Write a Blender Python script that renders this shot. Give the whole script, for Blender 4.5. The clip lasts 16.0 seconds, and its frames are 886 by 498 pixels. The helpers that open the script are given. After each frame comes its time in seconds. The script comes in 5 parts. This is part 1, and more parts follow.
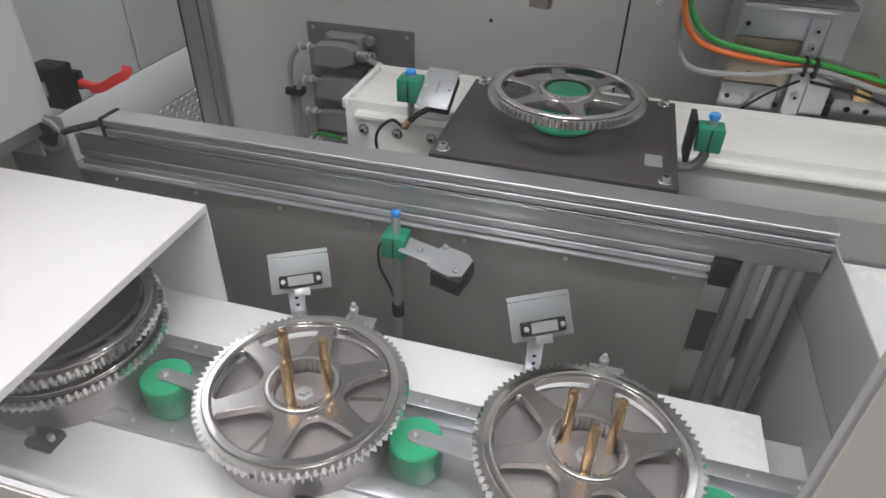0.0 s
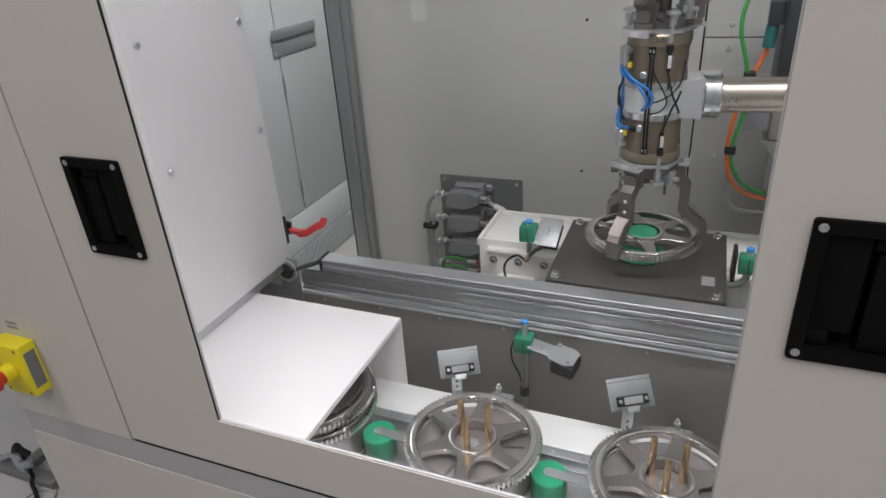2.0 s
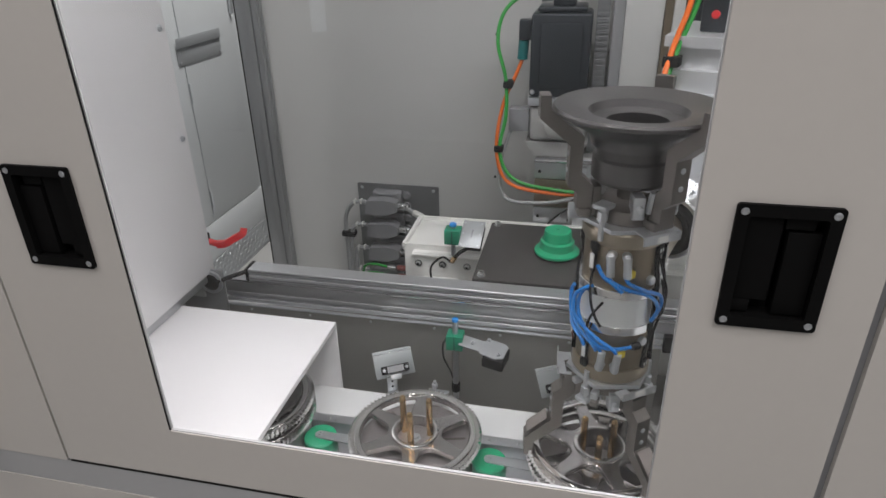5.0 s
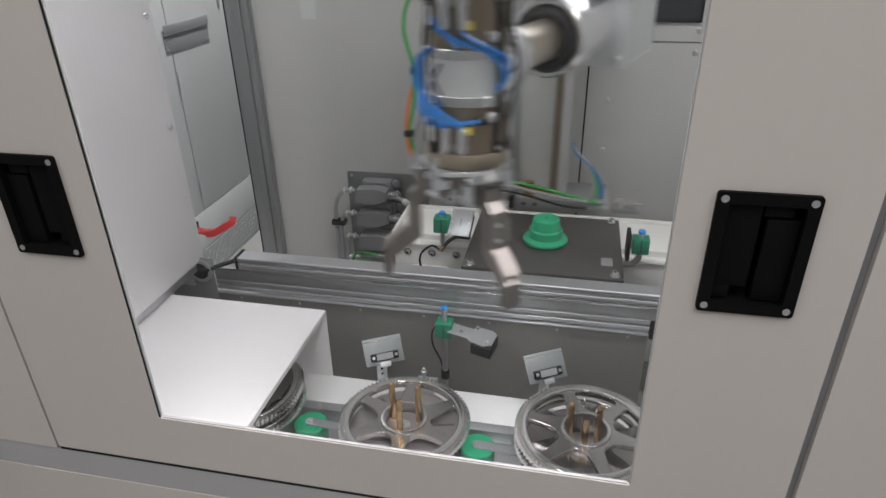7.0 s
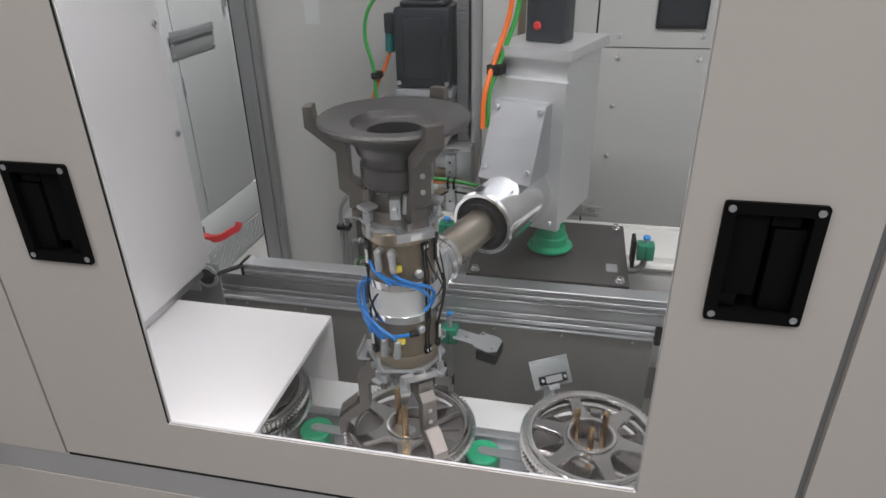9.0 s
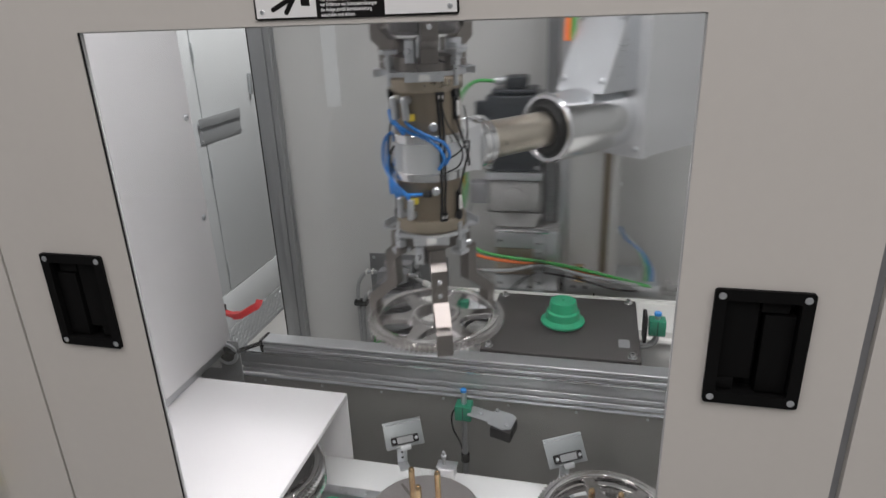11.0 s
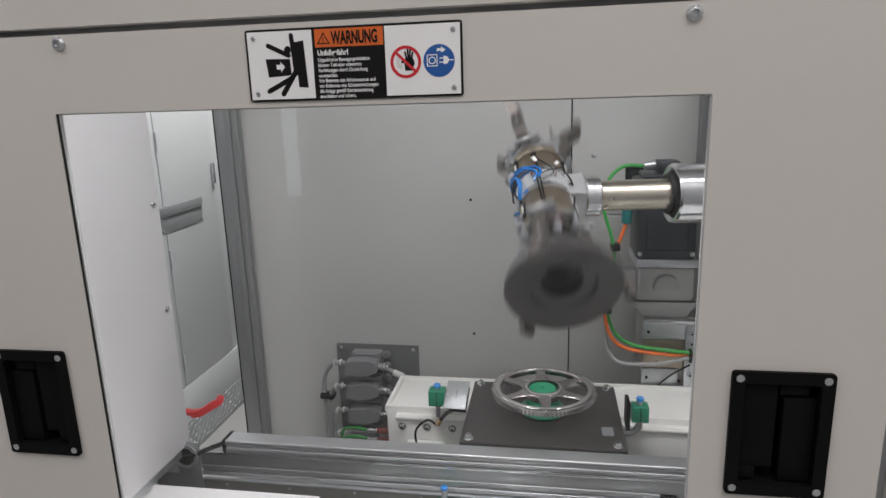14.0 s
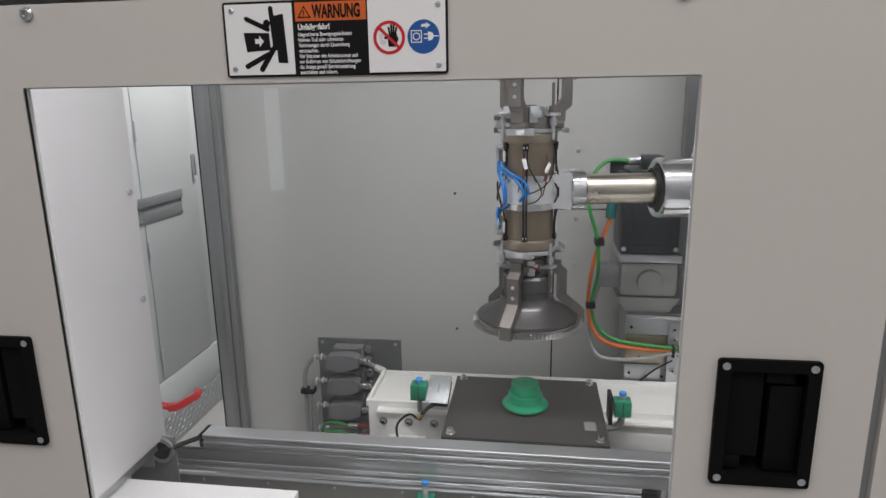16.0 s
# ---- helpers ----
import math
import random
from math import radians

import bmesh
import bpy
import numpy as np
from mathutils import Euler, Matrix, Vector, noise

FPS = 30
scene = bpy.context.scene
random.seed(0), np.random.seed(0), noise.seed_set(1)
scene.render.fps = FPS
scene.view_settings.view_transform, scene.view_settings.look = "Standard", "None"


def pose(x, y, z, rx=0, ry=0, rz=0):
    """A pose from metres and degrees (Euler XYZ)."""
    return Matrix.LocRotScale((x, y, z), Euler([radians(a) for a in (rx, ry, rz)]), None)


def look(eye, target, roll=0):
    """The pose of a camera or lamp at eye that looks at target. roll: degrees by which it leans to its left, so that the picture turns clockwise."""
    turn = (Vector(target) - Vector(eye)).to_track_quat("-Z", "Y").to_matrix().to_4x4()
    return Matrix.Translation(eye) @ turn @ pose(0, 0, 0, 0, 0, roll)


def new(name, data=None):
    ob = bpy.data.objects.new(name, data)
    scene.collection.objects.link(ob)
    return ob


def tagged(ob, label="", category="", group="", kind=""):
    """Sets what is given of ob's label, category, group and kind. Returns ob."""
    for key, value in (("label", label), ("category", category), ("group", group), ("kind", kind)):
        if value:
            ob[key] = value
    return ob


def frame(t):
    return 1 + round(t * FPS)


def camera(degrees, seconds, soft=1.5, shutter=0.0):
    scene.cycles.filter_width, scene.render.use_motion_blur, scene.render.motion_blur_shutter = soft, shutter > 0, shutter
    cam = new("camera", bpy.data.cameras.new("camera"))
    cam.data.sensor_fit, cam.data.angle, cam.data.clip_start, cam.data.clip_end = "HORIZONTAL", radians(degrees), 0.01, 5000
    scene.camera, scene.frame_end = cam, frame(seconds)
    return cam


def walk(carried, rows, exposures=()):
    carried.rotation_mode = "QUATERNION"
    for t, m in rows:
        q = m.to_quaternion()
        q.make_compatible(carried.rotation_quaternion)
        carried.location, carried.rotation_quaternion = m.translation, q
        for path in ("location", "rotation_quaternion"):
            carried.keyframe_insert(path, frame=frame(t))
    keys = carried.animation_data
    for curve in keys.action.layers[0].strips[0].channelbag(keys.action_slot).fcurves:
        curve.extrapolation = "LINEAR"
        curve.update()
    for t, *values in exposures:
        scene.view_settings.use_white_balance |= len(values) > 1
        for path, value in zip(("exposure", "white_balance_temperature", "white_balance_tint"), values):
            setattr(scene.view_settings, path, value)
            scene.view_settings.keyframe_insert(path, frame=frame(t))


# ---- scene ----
cam = camera(69.7, 16.0, shutter=0.5)
PATH = [
    (0, (0.201, -0.211, 1.433), (-0.207, 1.355, 0.259), 1.6),
    (0.5, (0.233, -0.214, 1.481), (-0.277, 1.337, 0.326), 0.1),
    (1, (0.252, -0.458, 1.666), (-0.306, 1.152, 0.618), 0.3),
    (1.5, (0.28, -0.676, 1.754), (-0.416, 0.954, 0.828), -1.3),
    (2, (0.245, -0.726, 1.8), (-0.458, 0.91, 0.89), -3.9),
    (2.5, (0.259, -0.749, 1.814), (-0.432, 0.895, 0.908), -3.8),
    (3, (0.22, -0.774, 1.807), (-0.434, 0.89, 0.91), -3.2),
    (3.5, (0.176, -0.813, 1.812), (-0.373, 0.893, 0.924), -2.0),
    (4, (0.168, -0.819, 1.813), (-0.296, 0.918, 0.936), -2.0),
    (6.5, (0.177, -0.834, 1.815), (-0.194, 0.903, 0.895), -0.9),
    (7, (0.18, -0.833, 1.816), (-0.191, 0.902, 0.892), -1.0),
    (7.5, (0.182, -0.833, 1.815), (-0.192, 0.899, 0.889), -1.0),
    (8, (0.172, -0.831, 1.811), (-0.198, 0.9, 0.881), -0.9),
    (8.2, (0.17, -0.83, 1.808), (-0.198, 0.902, 0.878), -0.7),
    (10.3, (0.194, -0.869, 1.873), (-0.234, 0.918, 1.084), -2.1),
    (10.5, (0.199, -0.873, 1.875), (-0.239, 0.926, 1.119), -2.1),
    (11, (0.201, -0.874, 1.874), (-0.252, 0.939, 1.161), -2.2),
    (11.5, (0.204, -0.863, 1.882), (-0.254, 0.961, 1.201), -2.7),
    (12, (0.198, -0.87, 1.901), (-0.235, 0.989, 1.302), -2.7),
    (12.5, (0.155, -0.871, 1.883), (-0.234, 1.016, 1.348), -2.3),
    (13, (0.153, -0.861, 1.879), (-0.214, 1.042, 1.386), -2.4),
    (13.5, (0.148, -0.857, 1.875), (-0.201, 1.055, 1.403), -2.2),
    (14, (0.126, -0.847, 1.858), (-0.197, 1.073, 1.404), -1.8),
    (14.5, (0.11, -0.837, 1.843), (-0.191, 1.091, 1.405), -1.7),
    (15, (0.099, -0.831, 1.83), (-0.183, 1.098, 1.382), -1.2),
    (15.5, (0.11, -0.828, 1.83), (-0.159, 1.101, 1.376), -1.1),
    (16, (0.124, -0.829, 1.832), (-0.149, 1.099, 1.373), -0.9),
]
walk(cam, [(t, look(eye, target, roll)) for t, eye, target, roll in PATH],
     exposures=[(0.0, 0.06), (0.5, 0.05), (1.0, 0.06), (2.0, -0.04), (3.0, -0.08), (4.0, -0.09), (6.5, -0.02), (7.5, 0.02), (8.2, 0.02), (11.0, 0.0), (16.0, 0.0)])

# ---------------------------------------------------------------- light
world = bpy.data.worlds.new("hall_air")
scene.world = world
world.use_nodes = True
world.node_tree.nodes["Background"].inputs[0].default_value = (0.9, 0.95, 1.0, 1)
world.node_tree.nodes["Background"].inputs[1].default_value = 0.05


def area_lamp(name, x, y, z, sx, sy, watts, colour=(1, 1, 1), ry=0, spread=180):
    data = bpy.data.lights.new(name, "AREA")
    data.shape, data.size, data.size_y, data.energy, data.color = "RECTANGLE", sx, sy, watts, colour
    data.spread = radians(spread)
    ob = new(name, data)
    ob.matrix_world = pose(x, y, z, 0, ry, 0)
    return ob


area_lamp("machine_lamp", -0.35, 0.38, 3.00, 1.6, 0.06, 20, (1.0, 0.965, 0.985), spread=158)
area_lamp("machine_lamp", 1.05, 0.42, 3.00, 1.4, 0.06, 18, (1.0, 0.965, 0.985), spread=158)
for lx, watts in ((-1.9, 50), (0.6, 46), (3.0, 64)):
    area_lamp("hall_lamp", lx, -1.9, 3.93, 0.35, 3.0, watts, (1.0, 0.955, 0.955))
area_lamp("hall_lamp", -0.95, 2.55, 3.70, 0.40, 1.3, 110, (1.0, 0.955, 0.95), ry=38)

# ---------------------------------------------------------------- materials


def mat(name, colour, rough=0.5, metal=0.0, vary=0.06, scale=30.0, bump=0.0, fine=400.0, spec=0.5, rnd=0.0, stretch=None, coat=0.0):
    m = bpy.data.materials.new(name)
    m.use_nodes = True
    nt = m.node_tree
    b = nt.nodes["Principled BSDF"]
    b.inputs["Metallic"].default_value = metal
    b.inputs["Roughness"].default_value = rough
    b.inputs["Specular IOR Level"].default_value = spec
    b.inputs["Coat Weight"].default_value = coat
    b.inputs["Coat Roughness"].default_value = 0.25
    tc = nt.nodes.new("ShaderNodeTexCoord")
    vec = tc.outputs["Object"]
    if stretch:
        mp = nt.nodes.new("ShaderNodeMapping")
        mp.inputs["Scale"].default_value = stretch
        nt.links.new(vec, mp.inputs[0])
        vec = mp.outputs[0]
    n1 = nt.nodes.new("ShaderNodeTexNoise")
    n1.inputs["Scale"].default_value = scale * 0.15
    n1.inputs["Detail"].default_value = 5
    n2 = nt.nodes.new("ShaderNodeTexNoise")
    n2.inputs["Scale"].default_value = scale * 4
    n2.inputs["Detail"].default_value = 3
    for n in (n1, n2):
        nt.links.new(vec, n.inputs["Vector"])
    add = nt.nodes.new("ShaderNodeMath")
    add.operation = "MULTIPLY_ADD"
    nt.links.new(n2.outputs[0], add.inputs[0])
    add.inputs[1].default_value = 0.4
    nt.links.new(n1.outputs[0], add.inputs[2])
    ramp = nt.nodes.new("ShaderNodeMapRange")
    ramp.inputs[1].default_value, ramp.inputs[2].default_value = 0.4, 1.0
    ramp.inputs[3].default_value, ramp.inputs[4].default_value = 1 - vary, 1 + vary
    nt.links.new(add.outputs[0], ramp.inputs[0])
    mul = nt.nodes.new("ShaderNodeVectorMath")
    mul.operation = "SCALE"
    mul.inputs[0].default_value = colour[:3]
    fac = ramp.outputs[0]
    if rnd:
        oi = nt.nodes.new("ShaderNodeObjectInfo")
        r2 = nt.nodes.new("ShaderNodeMath")
        r2.operation = "MULTIPLY_ADD"
        r2.inputs[1].default_value, r2.inputs[2].default_value = rnd, 1 - rnd / 2
        nt.links.new(oi.outputs["Random"], r2.inputs[0])
        m2 = nt.nodes.new("ShaderNodeMath")
        m2.operation = "MULTIPLY"
        nt.links.new(fac, m2.inputs[0]), nt.links.new(r2.outputs[0], m2.inputs[1])
        fac = m2.outputs[0]
    nt.links.new(fac, mul.inputs["Scale"])
    nt.links.new(mul.outputs[0], b.inputs["Base Color"])
    rr = nt.nodes.new("ShaderNodeMapRange")
    rr.inputs[1].default_value, rr.inputs[2].default_value = 0.4, 1.0
    rr.inputs[3].default_value, rr.inputs[4].default_value = max(0.02, rough * 0.8), min(1, rough * 1.2)
    nt.links.new(add.outputs[0], rr.inputs[0])
    nt.links.new(rr.outputs[0], b.inputs["Roughness"])
    if bump:
        n3 = nt.nodes.new("ShaderNodeTexNoise")
        n3.inputs["Scale"].default_value = fine
        n3.inputs["Detail"].default_value = 2
        nt.links.new(vec, n3.inputs["Vector"])
        bp = nt.nodes.new("ShaderNodeBump")
        bp.inputs["Strength"].default_value = bump
        bp.inputs["Distance"].default_value = 0.0006
        nt.links.new(n3.outputs[0], bp.inputs["Height"])
        nt.links.new(bp.outputs[0], b.inputs["Normal"])
    return m


M_PANEL = mat("beige_powder_coat", (0.575, 0.55, 0.515), 0.42, 0, 0.03, 12, 0.25, 700)
M_WALL = mat("grey_beige_coat", (0.52, 0.525, 0.51), 0.38, 0, 0.03, 10, 0.2, 700)
M_DOOR = mat("pale_grey_coat", (0.60, 0.63, 0.64), 0.4, 0, 0.03, 10, 0.2, 700)
M_WHITE = mat("white_sheet", (0.77, 0.76, 0.77), 0.38, 0, 0.02, 15, 0.12, 600)
M_CAST = mat("white_paint_casting", (0.78, 0.78, 0.75), 0.42, 0, 0.04, 20, 0.35, 260)
M_LEDGE = mat("grey_ledge_coat", (0.42, 0.425, 0.43), 0.5, 0, 0.04, 20, 0.2, 600)
M_SHEET = mat("grey_steel_sheet", (0.31, 0.306, 0.288), 0.36, 0.35, 0.06, 12, 0.12, 500)
M_ALU = mat("anodised_aluminium", (0.55, 0.56, 0.575), 0.33, 0.82, 0.03, 6, 0.0)
M_POST = mat("dull_anodised_aluminium", (0.46, 0.47, 0.48), 0.38, 0.78, 0.03, 6, 0.0)
M_READER = mat("blued_reader_plate", (0.27, 0.29, 0.295), 0.48, 0.45, 0.06, 40, 0.1, 500)
M_POLISH = mat("turned_aluminium", (0.84, 0.85, 0.86), 0.15, 1.0, 0.05, 30, 0.08, 500)
M_MACH = mat("milled_aluminium", (0.70, 0.71, 0.72), 0.42, 0.7, 0.05, 25, 0.1, 500, stretch=(1, 1, 5))
M_SLEEVE = mat("pale_sleeve", (0.70, 0.72, 0.72), 0.32, 0.5, 0.03, 20, 0.05, 500)
M_BRIGHT = mat("bright_bracket_steel", (0.56, 0.58, 0.60), 0.32, 0.8, 0.05, 40, 0.1, 500)
M_GEAR = mat("machined_gear_steel", (0.47, 0.452, 0.448), 0.19, 1.0, 0.18, 26, 0.2, 260)
M_TEETH = mat("hobbed_tooth_steel", (0.62, 0.605, 0.595), 0.18, 1.0, 0.12, 30, 0.15, 300)
M_RIM = mat("ground_gear_rim", (0.74, 0.725, 0.715), 0.09, 1.0, 0.08, 30, 0.1, 400)
M_DULL = mat("forged_drum_steel", (0.40, 0.375, 0.37), 0.40, 0.85, 0.15, 25, 0.3, 300)
M_FLANGE = mat("dark_forged_flange", (0.13, 0.125, 0.125), 0.36, 0.75, 0.2, 22, 0.3, 250)
M_JAW = mat("phosphated_jaw_steel", (0.21, 0.192, 0.18), 0.36, 0.85, 0.12, 30, 0.2, 400)
M_BODY = mat("bronze_anodised_body", (0.25, 0.205, 0.15), 0.38, 0.8, 0.1, 25, 0.1, 500)
M_BODYRING = mat("bronze_ring", (0.36, 0.31, 0.24), 0.3, 0.9, 0.08, 25, 0.1, 500)
M_NICKEL = mat("warm_nickel_shaft", (0.58, 0.53, 0.45), 0.28, 1.0, 0.04, 30, 0.05, 500)
M_BRASS = mat("bronze_pin", (0.70, 0.48, 0.26), 0.22, 1.0, 0.03, 20, 0.0, 300)
M_BLACKP = mat("black_plastic", (0.008, 0.008, 0.009), 0.5, 0, 0.15, 40, 0.2, 600, 0.22)
M_RUBBER = mat("black_rubber", (0.010, 0.010, 0.010), 0.6, 0, 0.1, 40, 0.1, 500, 0.25)
M_PLATE = mat("black_anodised_plate", (0.064, 0.060, 0.058), 0.42, 0.2, 0.1, 14, 0.12, 500)
M_GREEN = mat("green_polyamide", (0.014, 0.36, 0.175), 0.34, 0, 0.06, 30, 0.1, 300)
M_CLAMP = mat("green_clamp", (0.012, 0.23, 0.13), 0.42, 0, 0.08, 40, 0.15, 400)
M_BLUE = mat("blue_cap", (0.03, 0.28, 0.75), 0.4, 0, 0.05, 40)
M_HOSE = mat("blue_hose", (0.012, 0.17, 0.52), 0.28, 0, 0.06, 40)
M_RED = mat("red_handle_plastic", (0.60, 0.03, 0.035), 0.35, 0, 0.06, 30)
M_YELLOW = mat("yellow_box_plastic", (0.78, 0.66, 0.02), 0.42, 0, 0.04, 30, 0.1)
M_GREYBOX = mat("grey_connector_cast", (0.27, 0.275, 0.285), 0.45, 0.2, 0.08, 30, 0.2, 400)
M_GREYPLATE = mat("grey_connector_plate", (0.20, 0.205, 0.21), 0.45, 0.3, 0.06, 20, 0.1)
M_CABLE = mat("grey_cable", (0.33, 0.34, 0.34), 0.5, 0, 0.06, 40)
M_CABG = mat("green_cable", (0.03, 0.32, 0.05), 0.45, 0, 0.06, 40)
M_CABO = mat("orange_cable", (0.75, 0.15, 0.015), 0.45, 0, 0.06, 40)
M_TRAY = mat("matt_black_tray", (0.0045, 0.0045, 0.0046), 0.55, 0, 0.15, 40, 0.2, 600, 0.10)
M_MAROON = mat("maroon_wire", (0.16, 0.03, 0.025), 0.45, 0, 0.1, 40)
M_SERVO = mat("dark_servo_paint", (0.022, 0.027, 0.033), 0.36, 0.1, 0.1, 30, 0.2, 300)
M_IRON = mat("grey_gearbox_casting", (0.42, 0.42, 0.41), 0.45, 0.5, 0.12, 22, 0.5, 180)
M_TEAL = mat("teal_plug", (0.01, 0.16, 0.16), 0.4, 0, 0.05, 40)
M_SIGNW = mat("sign_white", (0.82, 0.82, 0.82), 0.35, 0, 0.02, 20)
M_SIGNK = mat("sign_black", (0.006, 0.0055, 0.0055), 0.5, 0, 0.05, 20, spec=0.2)
M_SIGNO = mat("sign_orange", (0.64, 0.125, 0.02), 0.4, 0, 0.03, 20)
M_SIGNR = mat("sign_red", (0.55, 0.015, 0.025), 0.4, 0, 0.03, 20)
M_SIGNB = mat("sign_blue", (0.012, 0.09, 0.33), 0.4, 0, 0.03, 20)
M_LABEL = mat("pale_label", (0.66, 0.66, 0.64), 0.45, 0, 0.05, 60)
M_LABELY = mat("yellow_label", (0.75, 0.58, 0.05), 0.45, 0, 0.05, 60)
M_FLOOR = mat("hall_floor_paint", (0.37, 0.37, 0.36), 0.4, 0, 0.08, 8, 0.2, 200)
M_HALL = mat("hall_wall_paint", (0.41, 0.42, 0.425), 0.7, 0, 0.05, 5, 0.2, 200)
M_ZINC = mat("zinc_plate", (0.40, 0.42, 0.43), 0.42, 0.5, 0.06, 30, 0.1, 500)
M_HOOD = mat("grey_hood_coat", (0.35, 0.345, 0.335), 0.42, 0, 0.03, 12, 0.2, 700)
M_COPPER = mat("ground_finger_face", (0.38, 0.34, 0.32), 0.48, 0.8, 0.05, 40)
M_DECK = mat("white_deck_plastic", (0.74, 0.75, 0.75), 0.28, 0, 0.04, 14, 0.08, 300)

glass = bpy.data.materials.new("window_glass")
glass.use_nodes = True
gb = glass.node_tree.nodes["Principled BSDF"]
gb.inputs["Transmission Weight"].default_value = 1.0
gb.inputs["Roughness"].default_value = 0.0
gb.inputs["IOR"].default_value = 1.44
gb.inputs["Base Color"].default_value = (0.97, 0.985, 0.98, 1)
M_GLASS = glass

# ---------------------------------------------------------------- mesh helpers


def box(bm, x0, x1, y0, y1, z0, z1, bev=0.0, m=None):
    r = bmesh.ops.create_cube(bm, size=1, matrix=Matrix.Translation(((x0 + x1) / 2, (y0 + y1) / 2, (z0 + z1) / 2)) @ Matrix.Diagonal((abs(x1 - x0), abs(y1 - y0), abs(z1 - z0), 1)))
    vs = r["verts"]
    if bev:
        es = list({e for v in vs for e in v.link_edges})
        out = bmesh.ops.bevel(bm, geom=es, offset=bev, segments=2, affect="EDGES", profile=0.5)
        vs = list({v for f in out["faces"] for v in f.verts} | {v for v in vs if v.is_valid})
    if m is not None:
        bmesh.ops.transform(bm, matrix=m, verts=vs)
    return bm


def lathe(bm, profile, seg=32, m=None, closed=False):
    """A body of revolution about z from (radius, height) pairs."""
    rings = []
    for r, z in profile:
        if r < 1e-6:
            rings.append([bm.verts.new((0, 0, z))])
        else:
            rings.append([bm.verts.new((r * math.cos(2 * math.pi * i / seg), r * math.sin(2 * math.pi * i / seg), z)) for i in range(seg)])
    pairs = list(zip(rings, rings[1:])) + ([(rings[-1], rings[0])] if closed else [])
    for a, b in pairs:
        for i in range(seg):
            j = (i + 1) % seg
            if len(a) == 1 and len(b) == 1:
                continue
            if len(a) == 1:
                bm.faces.new((a[0], b[j], b[i]))
            elif len(b) == 1:
                bm.faces.new((a[i], a[j], b[0]))
            else:
                bm.faces.new((a[i], a[j], b[j], b[i]))
    if m is not None:
        bmesh.ops.transform(bm, matrix=m, verts=[v for ring in rings for v in ring])
    return bm


def cyl(bm, p, q, r, seg=20, bev=0.0):
    """A round bar from p to q."""
    p, q = Vector(p), Vector(q)
    h = (q - p).length
    m = Matrix.Translation(p) @ (q - p).to_track_quat("Z", "Y").to_matrix().to_4x4()
    b = min(bev, r * 0.5, h * 0.4)
    prof = [(0, 0), (r - b, 0), (r, b), (r, h - b), (r - b, h), (0, h)] if b else [(0, 0), (r, 0), (r, h), (0, h)]
    return lathe(bm, prof, seg, m)


def prism(bm, pts, depth, m=None):
    """A flat outline (x, y) raised to depth along z."""
    a = [bm.verts.new((x, y, 0)) for x, y in pts]
    b = [bm.verts.new((x, y, depth)) for x, y in pts]
    n = len(pts)
    bm.faces.new(a[::-1])
    bm.faces.new(b)
    for i in range(n):
        j = (i + 1) % n
        bm.faces.new((a[i], a[j], b[j], b[i]))
    if m is not None:
        bmesh.ops.transform(bm, matrix=m, verts=a + b)
    return bm


def holed(bm, loops, depth, m=None):
    """A plate from an outline and holes (lists of x, y), raised to depth."""
    tmp = bmesh.new()
    edges = []
    for lp in loops:
        vs = [tmp.verts.new((x, y, 0)) for x, y in lp]
        edges += [tmp.edges.new((vs[i], vs[(i + 1) % len(vs)])) for i in range(len(vs))]
    bmesh.ops.triangle_fill(tmp, use_beauty=True, use_dissolve=False, edges=edges, normal=(0, 0, 1))
    out = bmesh.ops.extrude_face_region(tmp, geom=list(tmp.faces))
    bmesh.ops.translate(tmp, vec=(0, 0, depth), verts=[g for g in out["geom"] if isinstance(g, bmesh.types.BMVert)])
    if m is not None:
        bmesh.ops.transform(tmp, matrix=m, verts=tmp.verts)
    me = bpy.data.meshes.new("tmp")
    tmp.to_mesh(me)
    tmp.free()
    bm.from_mesh(me)
    bpy.data.meshes.remove(me)
    return bm


def sweep(bm, pts, r, seg=8, sub=6):
    """A round cable through the points."""
    P = [Vector(p) for p in pts]
    line = []
    for i in range(len(P) - 1):
        a, b, c, d = P[max(i - 1, 0)], P[i], P[i + 1], P[min(i + 2, len(P) - 1)]
        for k in range(sub):
            u = k / sub
            line.append(0.5 * ((2 * b) + (c - a) * u + (2 * a - 5 * b + 4 * c - d) * u * u + (3 * b - a - 3 * c + d) * u ** 3))
    line.append(P[-1])
    rings = []
    side = None
    for i, p in enumerate(line):
        d = (line[min(i + 1, len(line) - 1)] - line[max(i - 1, 0)]).normalized()
        if side is None:
            side = d.orthogonal().normalized()
        side = (side - d * side.dot(d)).normalized()
        up = d.cross(side)
        rings.append([bm.verts.new(p + r * (math.cos(2 * math.pi * k / seg) * side + math.sin(2 * math.pi * k / seg) * up)) for k in range(seg)])
    for a, b in zip(rings, rings[1:]):
        for k in range(seg):
            bm.faces.new((a[k], a[(k + 1) % seg], b[(k + 1) % seg], b[k]))
    bm.faces.new(rings[0][::-1])
    bm.faces.new(rings[-1])
    return bm


def mesh_of(name, bm, material, smooth=35):
    bmesh.ops.recalc_face_normals(bm, faces=bm.faces)
    for f in bm.faces:
        f.smooth = True
    for e in bm.edges:
        if len(e.link_faces) == 2 and e.calc_face_angle(0) > radians(smooth):
            e.smooth = False
    me = bpy.data.meshes.new(name)
    bm.to_mesh(me)
    bm.free()
    me.materials.append(material)
    return me


